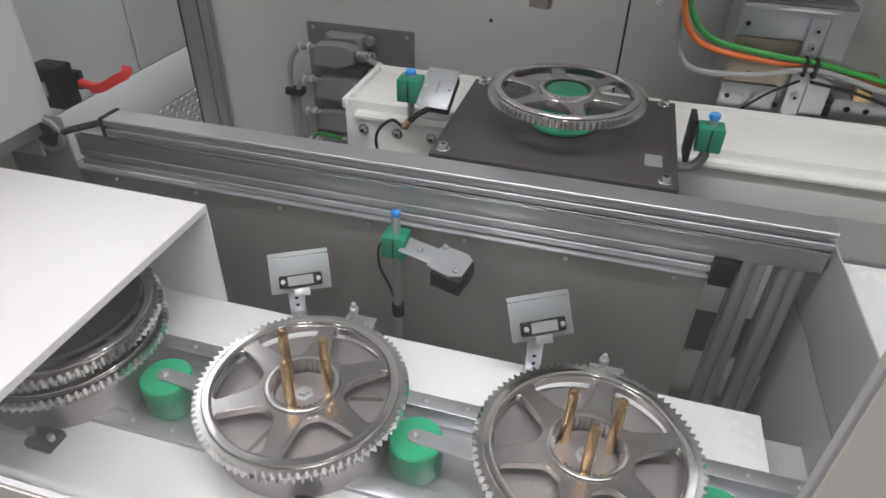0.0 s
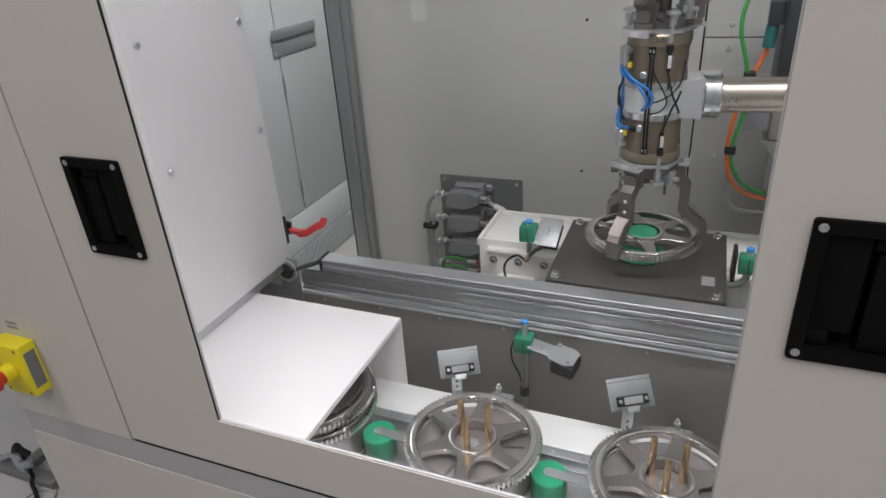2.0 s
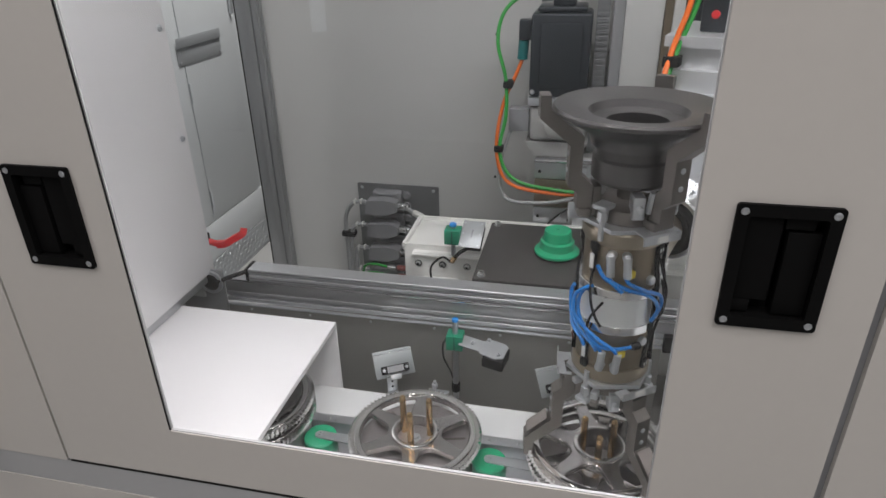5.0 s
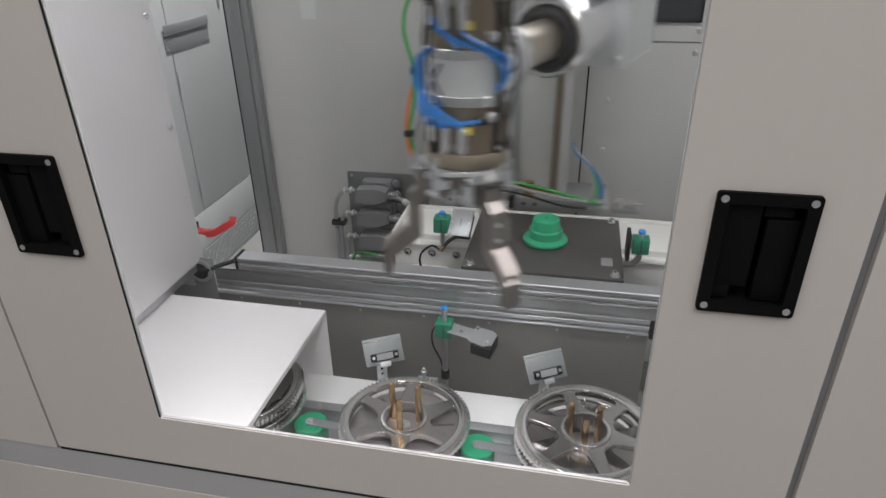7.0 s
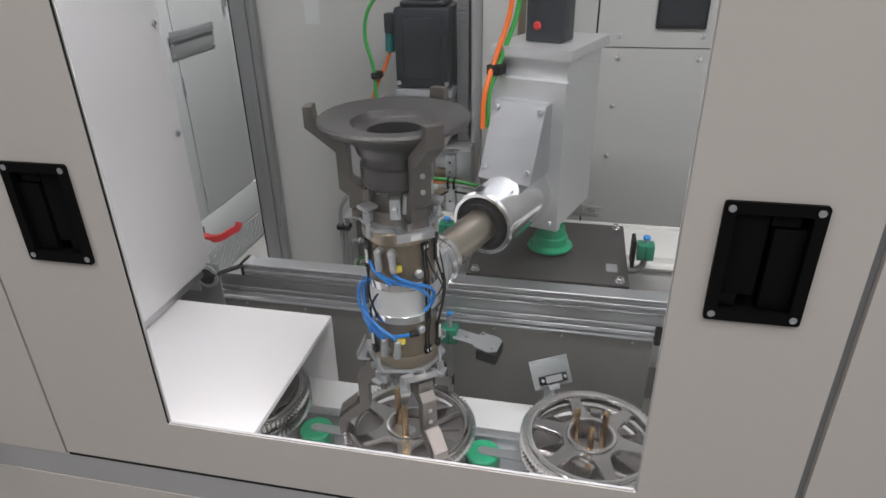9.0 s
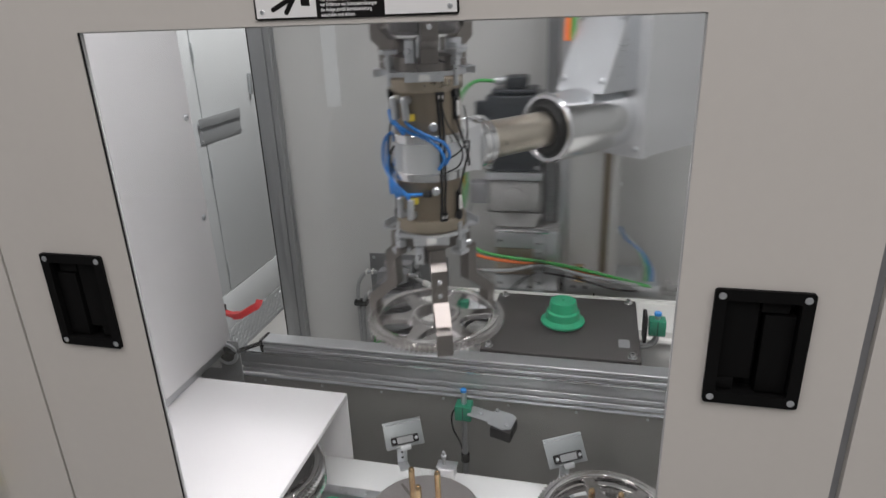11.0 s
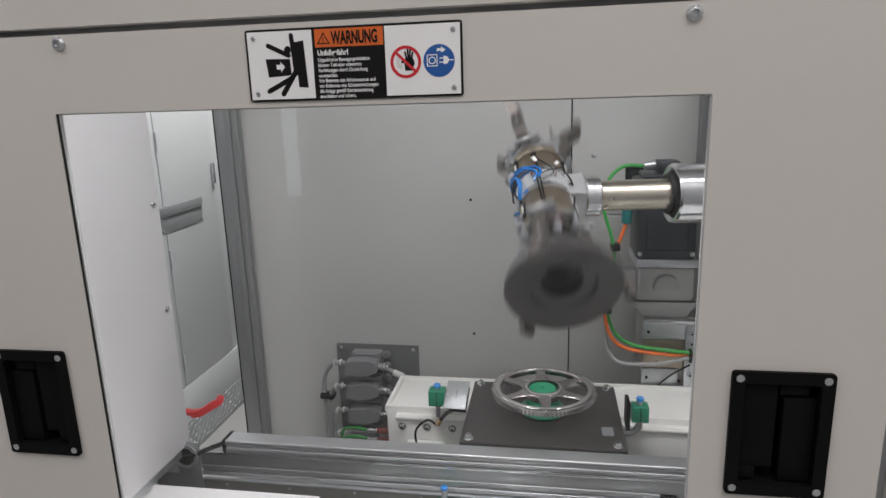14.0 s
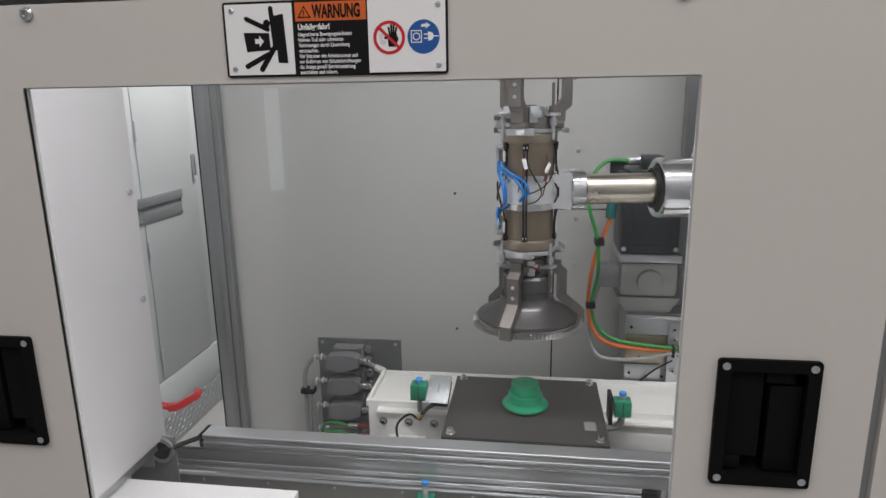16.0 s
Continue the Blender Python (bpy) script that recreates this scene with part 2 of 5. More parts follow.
def part(name, bm, material, parent, label="", at=None):
    ob = new(name, mesh_of(name, bm, material))
    ob.parent = parent
    if at is not None:
        ob.matrix_basis = at
    return tagged(ob, label)


def solo(name, bm, material, label, category, kind="", group="", at=None):
    ob = new(name, mesh_of(name, bm, material))
    if at is not None:
        ob.matrix_basis = at
    return tagged(ob, label, category, group, kind)


def thing(name, at, label, category, group="", kind=""):
    ob = new(name)
    ob.empty_display_size = 0.05
    ob.matrix_basis = at
    return tagged(ob, label, category, group, kind)


def B():
    return bmesh.new()


def screw(bm, p, d, r=0.006, h=0.004):
    """A domed screw head with a socket at p, facing d."""
    m = Matrix.Translation(p) @ Vector(d).to_track_quat("Z", "Y").to_matrix().to_4x4()
    return lathe(bm, [(r, 0), (r, h * 0.4), (r * 0.75, h * 0.9), (r * 0.45, h), (r * 0.42, h * 0.45), (0, h * 0.4)], 12, m)


def screw_part(p, d, parent, r=0.006, h=0.004, name="screw", material=None):
    return part(name, screw(B(), p, d, r, h), material or M_BRIGHT, parent)


def ring_pts(r, n, a0=0.0):
    return [(r * math.cos(a0 + 2 * math.pi * i / n), r * math.sin(a0 + 2 * math.pi * i / n)) for i in range(n)]


def rrect(x0, x1, y0, y1, r, n=5):
    pts = []
    for cx, cy, a in ((x1 - r, y1 - r, 0), (x0 + r, y1 - r, 90), (x0 + r, y0 + r, 180), (x1 - r, y0 + r, 270)):
        for k in range(n + 1):
            t = radians(a + 90 * k / n)
            pts.append((cx + r * math.cos(t), cy + r * math.sin(t)))
    return pts


FRONT = pose(0, 0, 0, 90)      # drawings in x, z stand upright; their depth points to -y

# ---------------------------------------------------------------- structure
solo("floor", box(B(), -6, 6, -5, 6, -0.1, 0), M_FLOOR, "grey painted concrete hall floor", "floor", "structure")
solo("ceiling", box(B(), -6, 6, -5, 6, 4.0, 4.1), M_HALL, "pale hall ceiling", "ceiling", "structure")
for nm, a in (("wall_north", (-6, 6, 6, 6.1, 0, 4)), ("wall_south", (-6, 6, -5.1, -5, 0, 4)), ("wall_east", (6, 6.1, -5, 6, 0, 4)), ("wall_west", (-6.1, -6, -5, 6, 0, 4))):
    solo(nm, box(B(), *a), M_HALL, "plain pale painted hall wall", "wall", "structure")

hw = thing("window_1", pose(-2.30, -4.995, 0), "tall narrow frosted hall window", "window", kind="structure")
frost = bpy.data.materials.new("frosted_daylight")
frost.use_nodes = True
fb_ = frost.node_tree.nodes["Principled BSDF"]
fb_.inputs["Base Color"].default_value = (0.8, 0.85, 0.9, 1)
fb_.inputs["Emission Color"].default_value = (0.86, 0.94, 1.0, 1)
fb_.inputs["Emission Strength"].default_value = 0.9
part("pane", box(B(), -0.075, 0.075, 0.0, 0.012, 1.00, 1.95), frost, hw)
for a in ((-0.10, -0.0752, 0.97, 1.98), (0.0752, 0.10, 0.97, 1.98), (-0.0750, 0.0750, 0.97, 0.9998), (-0.0750, 0.0750, 1.9502, 1.98)):
    part("window_frame", box(B(), a[0], a[1], 0.0, 0.02, a[2], a[3], 0.002), M_LEDGE, hw)

XL, XR, YB = -1.33, 2.0, 1.85


def plate_y(bm, x0, x1, z0, z1, y0, depth, holes=(), r=0.004):
    """An upright sheet in the x-z plane whose face lies at y0, depth thick to +y."""
    loops = [rrect(x0, x1, z0, z1, r, 3)] + list(holes)
    return holed(bm, loops, depth, Matrix.Translation((0, y0 + depth, 0)) @ FRONT)


# front of the machine: a sliding door with the window, and the panels round it
WX0, WX1, WZ0, WZ1 = -0.584, 0.3255, 0.940, 1.856
door = thing("door_1", pose(0, 0, 0), "beige powder-coated sliding machine door with a large window", "door", kind="structure")
part("door_panel", plate_y(B(), -0.855, 0.569, 0.815, 1.965, 0.0, 0.006, [rrect(WX0, WX1, WZ0, WZ1, 0.002, 2), rrect(0.437 - 0.05, 0.437 + 0.05, 1.402 - 0.077, 1.402 + 0.077, 0.004, 3), rrect(-0.7015 - 0.05, -0.7015 + 0.05, 1.393 - 0.077, 1.393 + 0.077, 0.004, 3)], 0.003), M_PANEL, door)
part("gasket", box(B(), WX0, WX0 + 0.0030, 0.0015, 0.0075, WZ0, WZ1), M_RUBBER, door, "black rubber window gasket")
part("side_trim", box(B(), WX0 + 0.0031, WX0 + 0.0055, 0.003, 0.0075, WZ0 + 0.003, WZ1 - 0.002), M_LEDGE, door, "pale glazing edge")
part("side_trim", box(B(), WX1 - 0.0020, WX1, 0.0020, 0.0075, WZ0, WZ1), M_LEDGE, door, "grey glazing edge")
part("top_trim", box(B(), WX0 + 0.0030, WX1 - 0.0022, 0.0025, 0.0075, WZ1 - 0.0015, WZ1), M_LEDGE, door, "grey glazing edge")
part("bottom_trim", box(B(), WX0 + 0.006, WX1 - 0.005, 0.002, 0.0075, WZ0, WZ0 + 0.0025), M_LEDGE, door, "grey glazing strip")
pane = part("pane", box(B(), WX0 - 0.02, WX1 + 0.02, 0.0085, 0.0125, WZ0 - 0.02, WZ1 + 0.02), M_GLASS, door, "clear safety glass pane")
pane.visible_shadow = False
part("door_seal", box(B(), -0.853, 0.567, 0.0010, 0.0150, 0.8068, 0.8145), M_RUBBER, door, "black seal under the door")
for sx, sz in ((-0.559, 1.953), (0.299, 1.951)):
    screw_part((sx, -0.0005, sz), (0, -1, 0), door, 0.0095, 0.006)

for nm, a in (("panel_left", (-1.215, -0.861, 0.808, 1.965)), ("panel_right", (0.583, 2.05, 0.808, 1.965)), ("panel_top", (-1.215, 2.05, 1.975, 3.08)), ("panel_lower", (-1.215, 2.05, 0.12, 0.7365))):
    ob = thing(nm, pose(0, 0, 0), "beige powder-coated sheet metal machine panel", "panel", kind="structure")
    part("sheet", plate_y(B(), *a, 0.0, 0.02, (), 0.003), M_PANEL, ob)
bm = B()
box(bm, -1.215, 2.05, 0.002, 0.03, 0.7368, 0.8066)
solo("trim_ledge", bm, M_LEDGE, "grey painted sill strip below the door", "trim", "structure")
solo("trim_seam", box(B(), 0.5692, 0.5828, 0.0110, 0.020, 0.808, 1.965), M_GREYBOX, "grey recessed seam beside the sliding door", "trim", "structure")
bm = B()
for a in ((-1.215, WX0 - 0.075, 0.034, 0.05, 0.1, 3.04), (WX1 + 0.075, 2.05, 0.034, 0.05, 0.1, 3.04), (WX0 - 0.075, WX1 + 0.075, 0.034, 0.05, 0.1, 0.76), (WX0 - 0.075, WX1 + 0.075, 0.034, 0.05, WZ1 + 0.075, 3.04)):
    box(bm, *a)
solo("wall_front", bm, M_LEDGE, "grey inner frame behind the front panels", "wall", "structure")
# left end of the machine
solo("wall_end", box(B(), -1.215, -1.195, 0.036, 0.9, 0.12, 3.04), M_PANEL, "beige machine end panel", "wall", "structure")

# enclosure
bw = thing("wall_back", pose(0, 0, 0), "pale grey-beige coated back wall panels with a dark seam", "wall", kind="structure")
part("panel", box(B(), -1.322, 0.219, YB, YB + 0.02, 0.1, 3.04), M_WALL, bw)
part("panel", box(B(), 0.226, XR, YB, YB + 0.02, 0.1, 1.372), M_WALL, bw)
part("panel", box(B(), 0.226, XR, YB, YB + 0.02, 1.377, 3.04), M_WALL, bw)
part("seam_backing", box(B(), -1.340, XR, YB + 0.022, YB + 0.03, 0.1, 3.04), M_RUBBER, bw, "dark backing behind the seams")
for sx, sz in ((0.311, 1.142), (0.309, 0.929), (0.311, 1.335), (0.312, 1.42), (0.312, 1.62), (0.62, 1.335), (0.62, 1.42)):
    screw_part((sx, YB, sz), (0, -1, 0), bw, 0.010, 0.007, material=M_SLEEVE)
for sx, sz in ((-0.200, 1.439), (-0.197, 0.829)):
    part("drill_hole", cyl(B(), (sx, YB - 0.001, sz), (sx, YB + 0.002, sz), 0.006, 12), M_RUBBER, bw, "small black drilled hole")
cabw = thing("control_cabinet", pose(-1.8, 0, 0), "pale grey steel control cabinet with a hinged door", "cabinet")
part("frame", box(B(), -0.42, -0.012, 0.92, 3.4, 0.0, 3.04, 0.004), M_DOOR, cabw)
part("door", box(B(), -0.0115, 0.0, 2.085, 2.612, 0.392, 3.0, 0.003), M_DOOR, cabw)
part("door", box(B(), -0.0115, 0.0, 1.0, 2.077, 0.392, 3.0, 0.003), M_DOOR, cabw)
part("plinth", box(B(), -0.0115, 0.0, 0.95, 3.3, 0.180, 0.386, 0.002), M_DOOR, cabw)
part("chequer_panel", box(B(), -0.0115, 0.002, 0.95, 3.3, 0.010, 0.177), M_ZINC, cabw, "aluminium chequer plate strip")
part("foot_panel", box(B(), -0.0115, -0.001, 0.95, 3.3, 0.0, 0.008), M_DOOR, cabw)
bm = B()
for i in range(6):
    for j in range(50):
        lathe(bm, [(0.0150, 0), (0.0120, 0.0035), (0, 0.0042)], 8, pose(0.002, 1.6 + 0.028 * j, 0.03 + 0.027 * i, 0, 90, 0) @ pose(0, 0, 0, 0, 0, 45 if (i + j) % 2 else -45) @ Matrix.Diagonal((1, 0.4, 1, 1)))
tagged(part("tread_pattern", bm, M_ZINC, cabw), kind="stuff")
for hz in (1.70, 1.10, 0.52):
    part("hinge", cyl(B(), (0.009, 2.081, hz - 0.05), (0.009, 2.081, hz + 0.05), 0.006, 12, 0.002), M_DOOR, cabw)
part("latch", box(B(), 0.0005, 0.02, 2.58, 2.60, 1.43, 1.55, 0.004), M_BRIGHT, cabw)
solo("wall_right", box(B(), XR, XR + 0.02, 0.05, 1.88, 0.1, 3.04), M_WALL, "grey-beige coated enclosure wall", "wall", "structure")
solo("ceiling_machine", box(B(), XL - 0.03, XR + 0.02, 0.05, 1.88, 3.045, 3.06), M_LEDGE, "grey enclosure roof", "ceiling", "structure")
solo("floor_machine", box(B(), XL - 0.02, XR, 0.05, 1.88, 0.08, 0.1), M_SHEET, "steel machine floor tray", "floor", "structure")

# ---------------------------------------------------------------- profiles


def slot_profile(w, h, s=0.0085, d=0.010, closed_top=False):
    """Section of an aluminium profile w by h with a slot every 40 mm on its faces."""
    pts = []

    def side(p, q, n):
        p, q = Vector(p), Vector(q)
        u = (q - p).normalized()
        inn = Vector((-u.y, u.x))
        step = (q - p).length / n
        pts.append(tuple(p + u * 0.002 + inn * 0.0))
        for k in range(n):
            c = p + u * step * (k + 0.5)
            for a, b in ((-s / 2 - 0.0015, 0), (-s / 2, 0.0015), (-s / 2, d), (s / 2, d), (s / 2, 0.0015), (s / 2 + 0.0015, 0)):
                pts.append(tuple(c + u * a + inn * b))
        pts.append(tuple(q - u * 0.002))

    nx, ny = max(1, round(w / 0.04)), max(1, round(h / 0.04))
    side((0, 0), (w, 0), nx), side((w, 0), (w, h), ny), pts.extend([(w - 0.002, h), (0.002, h)]) if closed_top else side((w, h), (0, h), nx), side((0, h), (0, 0), ny)
    return pts


def profile_x(x0, x1, y0, z0, w, h, closed_top=False):
    return prism(B(), slot_profile(w, h, closed_top=closed_top), x1 - x0, Matrix(((0, 0, 1, x0), (1, 0, 0, y0), (0, 1, 0, z0), (0, 0, 0, 1))))


def profile_z(x0, y0, z0, z1, w, h):
    return prism(B(), slot_profile(w, h), z1 - z0, pose(x0, y0, z0))


post = thing("corner_post", pose(0, 0, 0), "anodised aluminium slotted corner post with a plain flat strip", "aluminium profile")
part("profile", profile_z(-1.272, 1.800, 0.1, 3.04, 0.057, 0.048), M_POST, post)
part("flat_strip", box(B(), -1.319, -1.2725, 1.803, 1.846, 0.1, 3.04, 0.001), M_POST, post, "plain flat aluminium strip")
part("gap_seal", box(B(), -1.3240, -1.3195, 1.801, 1.846, 0.1, 3.04), M_RUBBER, post, "black seal beside the strip")
rail = thing("cross_rail", pose(0, 0, 0), "slotted aluminium cross beam of stacked profiles", "aluminium profile")
part("upper_profile", profile_x(-0.915, 0.656, 0.903, 0.752, 0.060, 0.040, True), M_ALU, rail)
for zz in (0.7565, 0.7830):
    part("groove", box(B(), -0.914, 0.655, 0.9022, 0.9028, zz, zz + 0.0022), M_GREYPLATE, rail, "fine dark groove")
part("edge_strip", box(B(), -0.99, 0.656, 0.898, 0.9028, 0.7425, 0.7510, 0.0015), M_POLISH, rail, "bright metal edge strip")
part("face_strip", box(B(), -1.01, 0.655, 0.903, 0.953, 0.7005, 0.7420, 0.0015), M_ALU, rail, "plain aluminium face strip")
part("lower_profile", profile_x(-1.01, 0.462, 0.903, 0.660, 0.05, 0.040), M_ALU, rail)
part("end_cap", box(B(), -0.925, -0.914, 0.901, 0.965, 0.750, 0.795, 0.002), M_BLACKP, rail, "black plastic end cap")
part("end_cap", box(B(), 0.463, 0.508, 0.893, 0.955, 0.636, 0.695, 0.003), M_BLACKP, rail, "black plastic end cap")
for px_ in (0.515, 0.585):
    solo("support_post", profile_z(px_, 0.905, 0.1, 0.700, 0.045, 0.045), M_POST, "slotted aluminium support post in shadow", "aluminium profile", group="support posts")
sh = thing("splash_sheet", pose(0, 0, 0), "grey brushed steel splash sheet below the beam", "sheet")
part("sheet", box(B(), -1.16, 0.46, 0.897, 0.901, 0.101, 0.652), M_SHEET, sh)
part("folded_edge", box(B(), -1.16, 0.46, 0.888, 0.9025, 0.6525, 0.6575, 0.001), M_BRIGHT, sh)
for i in range(7):
    screw_part((-0.92 + 0.22 * i, 0.8965, 0.637), (0, -1, 0), sh, 0.005, 0.003)

# cable gland plate and the lever at the left end of the beam
gp = thing("gland_plate", pose(0, 0, 0), "grey steel plate with a round cable grommet", "bracket")
part("plate", box(B(), -1.10, -1.04, 0.70, 0.715, 0.60, 0.80, 0.002), M_LEDGE, gp)
part("plate", box(B(), -1.16, -0.975, 0.847, 0.853, 0.60, 0.812, 0.002), M_GREYPLATE, gp)
part("grommet", lathe(B(), [(0.030, 0), (0.042, 0), (0.042, 0.008), (0.030, 0.008)], 28, pose(-1.020, 0.846, 0.766, 90), True), M_BRIGHT, gp, "bright ring of the cable hole")
part("grommet_core", cyl(B(), (-1.020, 0.8455, 0.766), (-1.020, 0.838, 0.766), 0.0295, 24), M_RUBBER, gp, "black rubber core")
part("cable", sweep(B(), [(-1.020, 0.840, 0.768), (-0.990, 0.842, 0.774), (-0.960, 0.870, 0.778), (-0.922, 0.905, 0.782)], 0.008), M_RUBBER, gp, "black cable")

# inner white shield on the left with the switch behind it
fl = thing("side_shield", pose(0, 0, 0), "tall white sheet metal side shield with screws", "shield")
part("sheet", box(B(), -1.022, -1.018, 0.055, 0.872, 0.80, 3.03, 0.0015), M_WHITE, fl)
part("folded_edge", box(B(), -1.050, -1.023, 0.866, 0.872, 0.80, 3.03), M_WHITE, fl)
part("lower_strip", box(B(), -1.075, -1.03, 0.10, 0.86, 0.765, 0.795, 0.002), M_ALU, fl, "grey strip under the shield")
for sy in (0.843, 0.46, 0.12):
    for sz in (1.266, 1.586, 1.906, 0.95):
        if sz != 0.95:
            screw_part((-1.0178, sy, sz), (1, 0, 0), fl, 0.010, 0.006)
sw = thing("main_switch", pose(-1.288, 1.19, 0.725), "black rotary switch with a red lever handle", "switch")
part("housing", box(B(), -0.07, 0.02, -0.05, 0.02, -0.06, 0.06, 0.006), M_BLACKP, sw, "black switch housing")
part("mounting_arm", box(box(B(), -0.057, -0.02, -0.33, -0.051, -0.02, 0.02), -0.057, 0.235, -0.35, -0.331, -0.02, 0.02), M_LEDGE, sw)
part("collar", box(B(), -0.025, 0.03, 0.021, 0.04, -0.025, 0.03, 0.004), M_BLACKP, sw, "black collar")
bm = B()
cyl(bm, (0.03, 0.02, 0.0), (0.075, 0.02, -0.01), 0.013, 16, 0.004)
sweep(bm, [(0.07, 0.02, -0.01), (0.105, 0.02, -0.004), (0.145, 0.035, 0.018), (0.168, 0.05, 0.030), (0.172, 0.062, 0.050)], 0.018, 4)
part("handle", bm, M_RED, sw, "red plastic lever handle")
cabx = -1.8
br = thing("angle_bracket", pose(cabx, 2.03, 1.29), "grey folded metal angle bracket on the cabinet door", "bracket")
bm = B()
box(bm, 0.0, 0.004, 0.0, 0.405, -0.050, 0.035, 0.001)
box(bm, 0.0, 0.012, 0.0, 0.405, 0.036, 0.040, 0.001)
box(bm, 0.009, 0.012, 0.0, 0.405, 0.0405, 0.085, 0.001)
part("profile", bm, M_ZINC, br)
for yy, zz in ((0.02, -0.035), (0.39, -0.035), (0.02, 0.015)):
    screw_part((0.0045, yy, zz), (1, 0, 0), br, 0.008)

# ---------------------------------------------------------------- conveyor
CYS = [0.442, 0.446, 0.456]
STN = [-0.690, -0.210, 0.270]
deck = thing("conveyor_deck", pose(0, 0, 0), "white plastic conveyor deck along both sides of the track", "conveyor")
part("rear_deck", box(B(), -1.15, 0.578, 0.560, 0.69, 0.470, 0.514, 0.003), M_DECK, deck)
part("front_deck", box(B(), -1.15, 0.578, 0.10, 0.335, 0.470, 0.514, 0.003), M_DECK, deck)
part("track_floor", box(B(), -1.15, 0.70, 0.335, 0.560, 0.455, 0.478), M_BRIGHT, deck, "dull metal track floor")
part("bed", box(B(), -1.15, 0.70, 0.10, 0.69, 0.101, 0.454), M_LEDGE, deck)
for nm, y0, y1 in (("rear_guide", 0.526, 0.559), ("front_guide", 0.336, 0.369)):
    g = part(nm, box(B(), -1.15, 0.70, y0, y1, 0.479, 0.520, 0.002), M_BRIGHT, deck, "bright steel guide strip")
    for i in range(24):
        screw_part((-1.06 + 0.08 * i, (y0 + y1) / 2, 0.5202), (0, 0, 1), deck, 0.0055, 0.003)


def roller(x):
    r = thing("track_roller", pose(x, 0.437, 0.479), "green plastic roller with a flat steel link arm", "roller", "track rollers")
    part("body", lathe(B(), [(0, 0), (0.044, 0), (0.046, 0.003), (0.046, 0.068), (0.043, 0.072), (0, 0.072)], 40), M_GREEN, r)
    bm = B()
    loop = [(0.11, -0.014), (0.11, 0.014), (0, 0.014)] + [(0.014 * math.cos(radians(a)), 0.014 * math.sin(radians(a))) for a in range(120, 241, 20)] + [(0, -0.014)]
    prism(bm, loop[::-1], 0.004, pose(0, 0, 0.0725, 0, 0, -4))
    part("link_arm", bm, M_BRIGHT, r)
    part("bolt", screw(B(), (0, 0, 0.0766), (0, 0, 1), 0.007, 0.004), M_BRIGHT, r)
    return r


for rx_ in (-0.485, -0.005, 0.475):
    roller(rx_)


def smooth_loop(pts, n=3):
    """Corner cutting of a closed outline."""
    for _ in range(n):
        out = []
        for i in range(len(pts)):
            p, q = pts[i], pts[(i + 1) % len(pts)]
            out += [(0.75 * p[0] + 0.25 * q[0], 0.75 * p[1] + 0.25 * q[1]), (0.25 * p[0] + 0.75 * q[0], 0.25 * p[1] + 0.75 * q[1])]
        pts = out
    return pts


def round_top(bm, width=0.0014):
    """Round the upper rim edges of a plate."""
    top = max(v.co.z for v in bm.verts)
    es = [e for e in bm.edges if all(v.co.z > top - 1e-5 for v in e.verts) and e.calc_face_angle(0) > 1.0]
    bmesh.ops.bevel(bm, geom=es, offset=width, segments=1, affect="EDGES", profile=0.5)
    return bm


GEAR_MESH = {}


